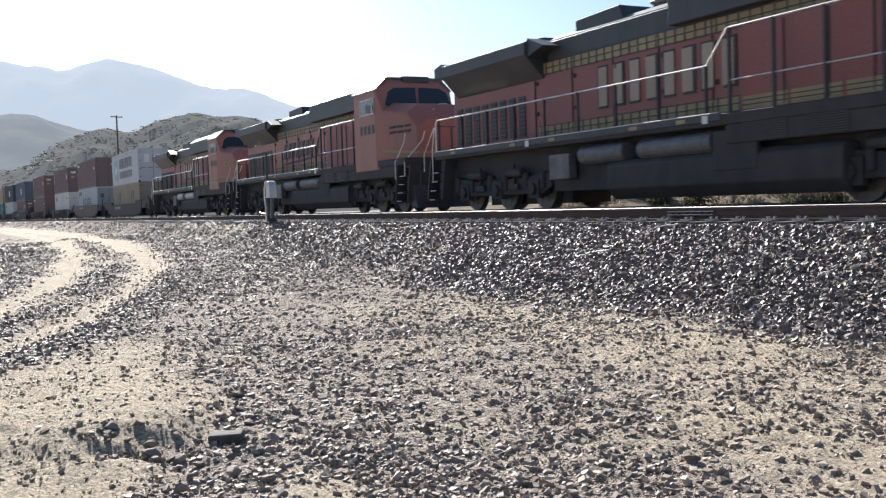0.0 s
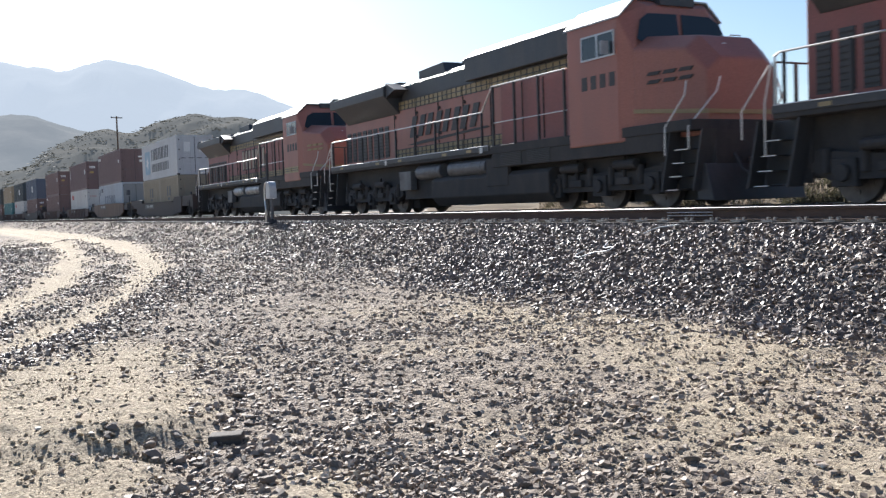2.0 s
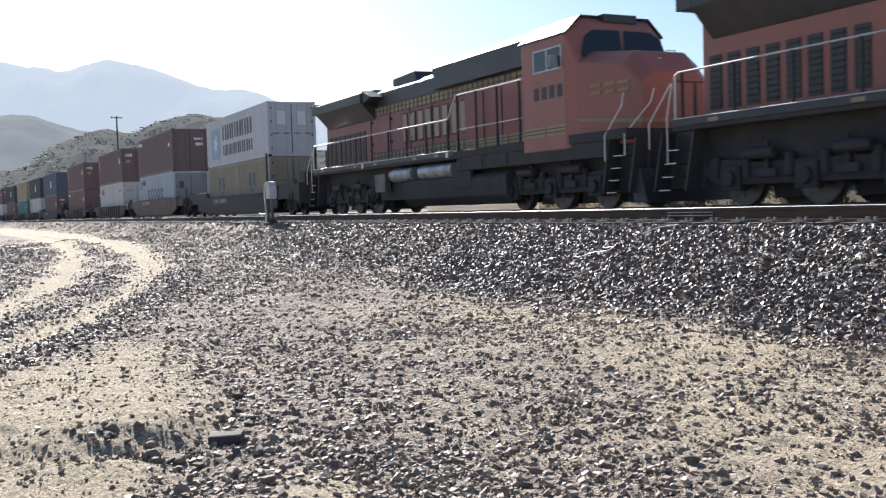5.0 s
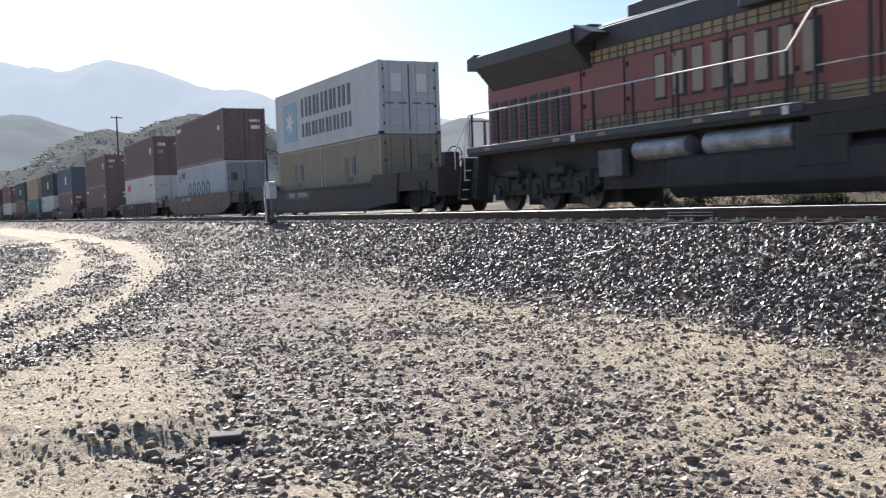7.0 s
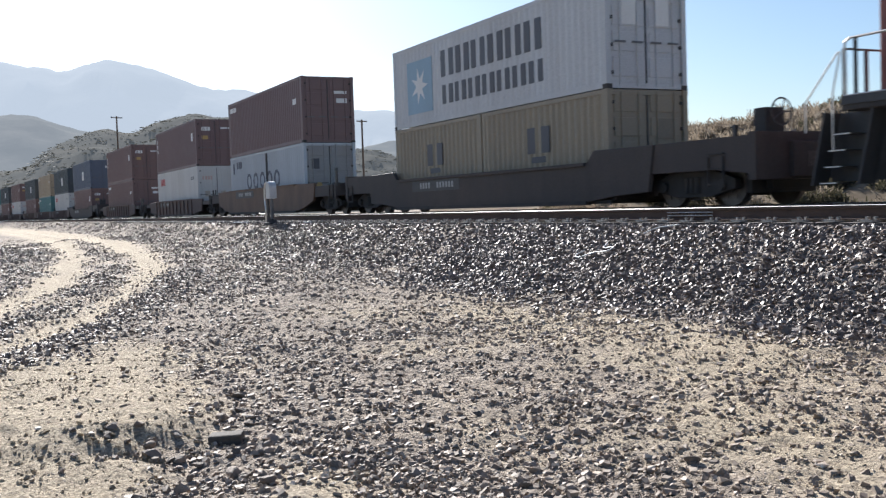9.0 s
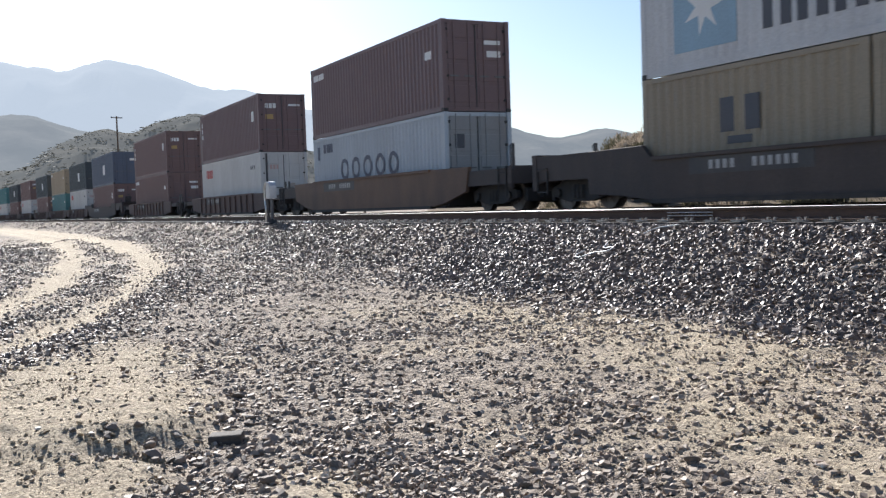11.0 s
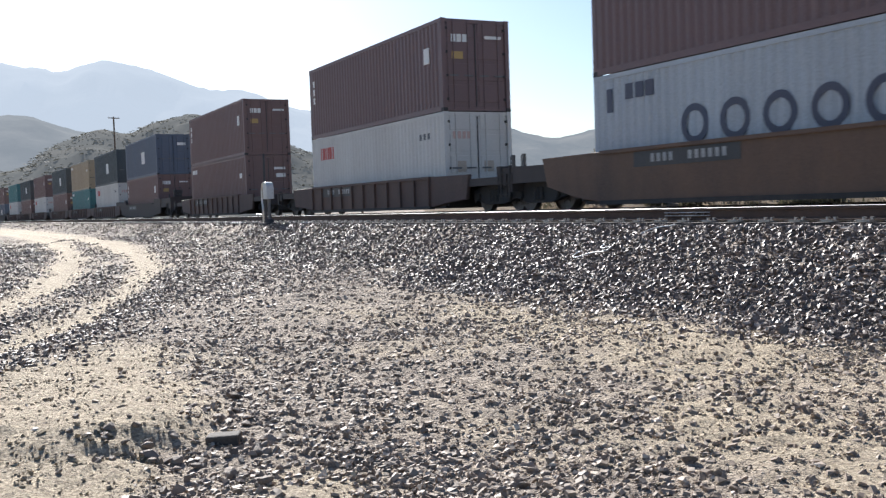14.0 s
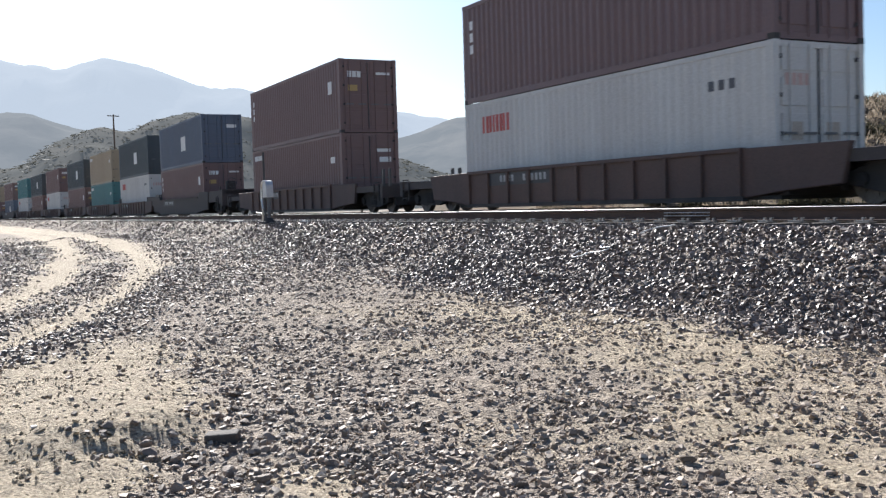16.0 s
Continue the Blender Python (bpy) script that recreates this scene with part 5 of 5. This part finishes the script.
HC = 2.896
car_m = build_well_car("dark brown well car carrying grey and yellow containers", CAR_DARK, 1.10, 0, True, 0.29)
stack(-32.52, car_m, [
    (build_container("mustard-yellow 20-foot container with a dark mark, below a grey one", MUSTARD, 2.591, 6.058, emblem=marks_yellow), 0, LOW),
    (build_container("mustard-yellow 20-foot container with a dark mark, below a grey one", MUSTARD, 2.591, 6.058, emblem=marks_yellow), 6.134, LOW),
    (build_container("pale grey container with dark block lettering and blue emblem", GREY, 2.66, wave=0.014, emblem=marks_grey), 0, LOW + 2.591)])
stack(-54.49, build_well_car("ochre-brown well car with a black stencil panel", CAR_OCHRE, 1.34, 0), [
    (build_container("blue-grey container with large dark blue rounded marks", BLUEGREY, HC, emblem=marks_blue_grey, door_mat=DOOR_GREY), 0, LOW),
    (build_container("maroon-brown corrugated container with small white marks", BROWN, HC, emblem=marks_brown), 0, LOW + HC)])
car_rust = build_well_car("rust-brown well car with upright ribs", CAR_RUST, 1.12, 11)
stack(-74.57, car_rust, [
    (build_container("dirty white container with a small red mark", OFFWHITE, HC, wave=0.018, emblem=marks_white), 0, LOW),
    (build_container("maroon-brown corrugated container with white door marks", BROWN, HC, emblem=marks_lease), 0, LOW + HC)])
brown_lease = build_container("brown corrugated container with white door marks", BROWN2, HC, emblem=marks_lease)
stack(-96.95, copy_thing(car_rust, pose(0, 0, 0)), [
    (build_container("brown corrugated container with a pale door label", BROWN2, HC, emblem=marks_brown), 0, LOW), (brown_lease, 0, LOW + HC)])

KINDS = {
    "blue": build_container("plain faded blue corrugated container", BLUE, HC, emblem=marks_logo),
    "night": build_container("dark green-black container with a white emblem", NIGHT, HC, emblem=marks_logo),
    "tan": build_container("faded tan corrugated shipping container", TAN, HC, emblem=marks_brown),
    "white": build_container("dirty white corrugated shipping container", OFFWHITE, HC, emblem=marks_white),
    "teal": build_container("faded teal corrugated shipping container", TEAL, HC, emblem=marks_brown),
}
used = set()


def boxed(kind):
    if kind == "brown":
        return copy_thing(brown_lease, pose(0, 0, 0))
    if kind in used:
        return copy_thing(KINDS[kind], pose(0, 0, 0))
    used.add(kind)
    return KINDS[kind]


for place, low, high in ((-119.6, "brown", "blue"), (-136.2, "white", "night"), (-152.4, "teal", "tan"), (-168.8, "brown", "night"), (-188.0, "white", "brown"),
                         (-204.4, "brown", "night"), (-221.0, "white", "teal"), (-240.0, "blue", "brown"), (-260.0, "brown", "tan"), (-280.0, "night", "blue"), (-300.0, "white", "brown")):
    stack(place, copy_thing(car_m if "blue" in (low, high) else car_rust, pose(0, 0, 0)), [(boxed(low), 0, LOW), (boxed(high), 0, LOW + HC)])
# wheels of the copied cars join the list of what turns
for thing, place, z in TRAIN:
    for o in thing.children_recursive:
        if o.name.startswith("wheelset") and all(o is not w[0] for w in WHEELS):
            r = 0.43
            WHEELS.append((o, tuple(o.matrix_basis.translation), r))


# ---- beside the line ----
def build_switch_stand():
    t = tagged(new("switch_stand"), "grey round-topped switch box on a post beside the track", "switch stand")
    x, y = -30.4, 9.32
    t.matrix_basis = pose(x, y, 1.14)
    prof = [(-0.14, 0.80), (0.26, 0.80), (0.26, 1.14)] + [(0.06 + 0.20 * math.cos(a), 1.14 + 0.20 * math.sin(a)) for a in np.linspace(0.25, math.pi - 0.25, 9)] + [(-0.14, 1.14)]
    part("box", prism_y(B(), prof, -0.13, 0.11), GALV, t, "pale galvanised round-topped box", bevel=0.015)
    part("post", rod(B(), (0.06, 0, 0.1), (0.06, 0, 0.82), 0.055, 14, 0.05), DULL_TANK, t, "dull grey round post")
    bm = rod(B(), (0, 0, 0), (0, 0, 0.16), 0.22, 12, 0.12)
    box(bm, -0.42, 0.42, -0.2, 0.2, -0.06, 0.05)
    part("base", bm, GRIME, t, "dark cast base on the ballast", bevel=0.01)
    part("mast", rod(B(), (-0.17, -0.05, 0.02), (-0.17, -0.05, 2.25), 0.035, 10), BLACK, t, "thin dark mast")
    bm = pipe(B(), [(-0.30, -0.1, 0.05), (-0.27, -0.1, 0.45), (-0.36, -0.1, 0.75), (-0.36, -0.1, 1.1), (-0.28, -0.1, 1.26), (-0.10, -0.1, 1.33)], 0.032)
    part("conduit", bm, STEEL_TUBE, t, "bent metal conduit")
    part("lever", pipe(B(), [(-0.1, -0.2, 0.3), (-0.32, -0.32, 0.34)], 0.02), STEEL_TUBE, t)


def build_pole(az, dist, top, base, arm):
    t = tagged(new("utility_pole"), "weathered wooden utility pole with one crossarm", "utility pole", "poles along the line")
    x, y = -dist * math.cos(radians(az)), dist * math.sin(radians(az))
    t.matrix_basis = pose(x, y, base, 0, 0, 20)
    part("pole", rod(B(), (0, 0, -1), (0, 0, top - base), 0.19, 12, 0.13), WOOD_POLE, t)
    bm = box(B(), -0.07, 0.07, -arm / 2, arm / 2, top - base - 0.35, top - base - 0.2)
    part("crossarm", bm, WOOD_POLE, t)
    for k in (-0.45, -0.2, 0.2, 0.45):
        part("insulator", rod(B(), (0, k * arm, top - base - 0.2), (0, k * arm, top - base - 0.02), 0.05, 8, 0.03), GALV, t)


def build_wire():
    t = bpy.data.curves.new("loose_wire", "CURVE")
    t.dimensions, t.bevel_depth = "3D", 0.009
    for pts in (((-11.69, 8.61), (-11.66, 8.52), (-11.40, 8.48), (-11.72, 8.38), (-12.0, 8.27), (-12.07, 8.34), (-12.03, 8.45)), ((-11.17, 8.87), (-11.09, 9.0), (-10.89, 9.09), (-10.74, 9.13))):
        sp = t.splines.new("BEZIER")
        sp.bezier_points.add(len(pts) - 1)
        for p, (x, y) in zip(sp.bezier_points, pts):
            p.co = (x, y, float(land(np.array([x]), np.array([y]))[0]) + 0.09)
            p.handle_left_type = p.handle_right_type = "AUTO"
    t.materials.append(GALV)
    tagged(new("loose_wire", t), "curled bright wire lying on the ballast", "wire")


def build_plate(x, y, z, long, wide, turn):
    bm = box(B(), -long / 2, long / 2, -wide / 2, wide / 2, 0, 0.03)
    for k in (-0.38, 0.38):
        rod(bm, (k * long, 0, 0.03), (k * long, 0, 0.05), 0.025, 8)
    ob = tagged(new("steel_plate", mesh_of("steel_plate", bm, GALV)), "small bright steel plate lying on the ballast", "plate", "plates beside the rail")
    ob.matrix_basis = pose(x, y, z, 0, 0, turn)


build_switch_stand()
build_plate(-34.0, 9.30, float(land(np.array([-34.0]), np.array([9.30]))[0]) + 0.05, 0.8, 0.22, 12)
build_plate(-27.6, 9.55, float(land(np.array([-27.6]), np.array([9.55]))[0]) + 0.05, 0.5, 0.18, -6)
build_pole(8.8, 190, 19.8, 3.0, 2.3)
build_pole(22.4, 150, 14.9, 1.0, 2.0)
build_wire()
bm = box(B(), -0.11, 0.11, -0.06, 0.06, -0.02, 0.055)
scrap = tagged(new("scrap_block", mesh_of("scrap_block", bm, TIE_WOOD)), "dark broken block lying on the gravel", "debris")
scrap.matrix_basis = pose(-6.35, 1.58, float(land(np.array([-6.35]), np.array([1.58]))[0]), 4, -3, 62)
mod = scrap.modifiers.new("edge", "BEVEL")
mod.width, mod.segments = 0.012, 2


# ---- loose stones ----
# the stones that stand out: place and size
STONES = [(-7.33, 5.0, 0.087), (-6.32, 6.12, 0.097), (-4.2, 3.62, 0.104), (-7.64, 2.01, 0.107), (-5.49, 3.59, 0.089), (-5.92, 3.22, 0.075), (-8.73, 5.18, 0.074), (-6.6, 6.06, 0.066), (-6.02, 6.56, 0.076), (-6.74, 6.99, 0.154), (-10.23, 0.75, 0.063), (-7.06, 2.92, 0.075), (-5.29, 4.07, 0.066), (-5.37, 6.1, 0.07), (-6.21, 1.08, 0.141), (-5.62, 1.43, 0.109), (-5.33, 1.55, 0.118), (-5.43, 1.08, 0.104)]


def build_stones():
    r = np.random.RandomState(17)

    def strew(n, x0, x1, y0, y1, power=1.0):
        return x0 + (x1 - x0) * r.uniform(0, 1, n) ** power, r.uniform(y0, y1, n)
    # ballast on the bank: dense near, thinner and larger grained far away
    P, S = [], []
    for n, x0, x1 in ((33000, -4.6, -16), (21000, -16, -32), (9500, -32, -80), (3000, -80, -190)):
        x, y = strew(n, x0, x1, 6.3, 9.62)
        toe = 7.4 + 0.9 * smooth(-8, -42, x) + 0.3 * waves(x, y, 1.2, 9)
        keep = r.uniform(0, 1, n) < 0.16 * smooth(toe - 1.5, toe - 0.2, y) + 0.84 * smooth(toe - 0.45, toe + 0.4, y)
        P.append(on_land(x[keep], y[keep] + bend(x[keep])))
        S.append((0.026 + 0.056 * r.uniform(0, 1, keep.sum()) ** 1.4) * (1.0 if x0 > -30 else 1.25 if x0 > -60 else 2.2))
    x, y = strew(3000, -4, -50, 10.15, 11.4)
    P.append(on_land(x, y)), S.append(r.uniform(0.04, 0.08, len(x)))
    x, y = strew(2500, -4, -50, 12.0, 17.2)
    P.append(on_land(x, y)), S.append(r.uniform(0.04, 0.08, len(x)))
    # dark gravel thrown up beside and between the wheel tracks
    x, y = strew(50000, -10.5, -50, 0, 8.8, 1.4)
    keep = r.uniform(0, 1, len(x)) < np.maximum(0.85 * (1 - sandiness(x, y)) ** 2 * np.maximum(smooth(-12, -17, x) * smooth(1.3, 0.5, y - rut_right(x)), smooth(-13.5, -20, x + 0.8 * (y - 6))), heap(x, y))
    x, y = x[keep], y[keep]
    P.append(on_land(x, y)), S.append((0.022 + 0.042 * r.uniform(0, 1, len(x)) ** 2) * (1 + 0.015 * np.maximum(-x - 14, 0)))
    scatter("ballast", np.concatenate(P), np.concatenate(S), BALLAST, GROUND, r, "crushed grey ballast stones", 0.25, 0.36, 0.78)
    # gravel on the flat, in patches between the sandy tracks
    P, S = [], []
    for n, x0, x1, y0, y1, s0, s1 in ((104000, -2.4, -10, 0.3, 7.9, 0.010, 0.056), (38000, -10, -22, 0.2, 8.6, 0.014, 0.066), (6000, -22, -60, 0, 9.2, 0.03, 0.09)):
        x, y = strew(n, x0, x1, y0, y1, 1.15)
        dens = 1 - np.where((x > -10.5) & (y > 2.0), 0.66, 0.96) * sandiness(x, y)
        dens = dens * (0.35 + 0.65 * smooth(-0.5, 0.5, waves(x, y, 1.7, 12) + 0.4 * waves(x, y, 5.0, 22))) * (1 - 0.6 * smooth(7.0, 8.2, y))
        dens = np.maximum(dens, heap(x, y))
        keep = r.uniform(0, 1, n) < dens
        P.append(on_land(x[keep], y[keep]))
        x, y = x[keep], y[keep]
        coarse = np.exp(-((x + 6.2) / 1.9) ** 2 - ((y - 2.4) / 0.9) ** 2) + np.exp(-((y - rut_right(x) - 0.85) / 0.6) ** 2) * smooth(-10, -13, x) + 0.35 * smooth(0.4, 1.0, waves(x, y, 1.4, 15))
        S.append(s0 + (s1 - s0) * r.uniform(0, 1, len(x)) ** (5.4 - 2.9 * np.minimum(coarse, 1)))
    scatter("gravel", np.concatenate(P), np.concatenate(S), GRIT, GROUND, r, "loose angular gravel on the dirt", 0.3, 0.2, 0.85)
    # crumbs of dried earth on the sandy places
    x, y = strew(42000, -3.0, -13, 0, 7.4)
    worn = sandiness(x, y) * (0.25 + 0.75 * smooth(-0.3, 0.7, waves(x, y, 2.2, 33) + 0.5 * waves(x, y, 7.0, 34)) + 0.6 * np.exp(-((x + 5.9) / 0.8) ** 2 - ((y - 1.1) / 0.7) ** 2))
    keep = r.uniform(0, 1, len(x)) < worn
    scatter("dirt_crumbs", on_land(x[keep], y[keep]), 0.006 + 0.026 * r.uniform(0, 1, keep.sum()) ** 4, CLOD, GROUND, r, "crumbs of dry brown earth", 0.32)
    # broken clods along the eroded edge of the mound
    x, y = r.uniform(-6.8, -6.1, 160), r.uniform(0.1, 1.7, 160)
    scatter("dirt_clods", on_land(x, y), 0.010 + 0.035 * r.uniform(0, 1, 160) ** 2, CLOD, GROUND, r, "broken clods of brown earth", 0.3)
    # the larger stones, each one its own piece
    shapes = []
    for v, t in boulders(r, 9):
        shapes.append(from_arrays("stone", v, t, LOOSE))
    spots = [(a, b, 0.03 + 0.055 * r.uniform(0, 1) ** 2.2) for a, b in zip(*strew(215, -2.5, -13, 0.3, 7.3))]
    for cx, cy, n in ((-6.3, 0.95, 16), (-5.75, 1.5, 14), (-5.95, 1.85, 7), (-6.9, 1.75, 8)):
        spots += [(cx + r.normal() * 0.24, cy + r.normal() * 0.2, r.uniform(0.045, 0.105)) for k in range(n)]
    spots += STONES
    k = 0
    for px, py, s in spots:
        z = float(land(np.array([px]), np.array([py]))[0])
        ob = new("stone", shapes[k % 9])
        k += 1
        ob.parent = GROUND
        ob.matrix_basis = pose(px, py, z + 0.16 * s, r.uniform(-25, 25), r.uniform(-25, 25), r.uniform(0, 360)) @ Matrix.Scale(s, 4)


build_stones()


# ---- what moves: the whole train rolls by at about 6.8 metres a second ----
RUN = [(0.0, -48.18), (2.0, -34.11), (4.0, -20.33), (7.0, 0.0), (9.0, 13.52), (12.0, 33.78), (14.0, 47.27), (16.0, 60.88)]


def on_line(x, length, z):
    """The pose of a vehicle with its origin at x along the line, lying on the chord to x + length."""
    y0, y1 = float(bend(np.array(x))), float(bend(np.array(x + length)))
    return pose(x, TRACK_TRAIN + y0, RAIL_TRAIN + z, 0, 0, math.degrees(math.atan((y1 - y0) / length)))


def motions():
    times, runs = np.array([a for a, b in RUN]), np.array([b for a, b in RUN])
    for thing, place, z in TRAIN:
        long = 20.0 if thing.name.startswith("locomotive") else -12.2
        rows = [(float(t), float(np.interp(t, times, runs))) for t in range(17)]
        walk(thing, [(t, on_line(place + s, long, z)) for t, s in rows])
    steps = [i / 12.5 for i in range(201)]
    for w, at, r in WHEELS:
        walk(w, [(t, pose(*at, 0, math.degrees(float(np.interp(t, times, runs)) / r) % 360, 0)) for t in steps])


motions()
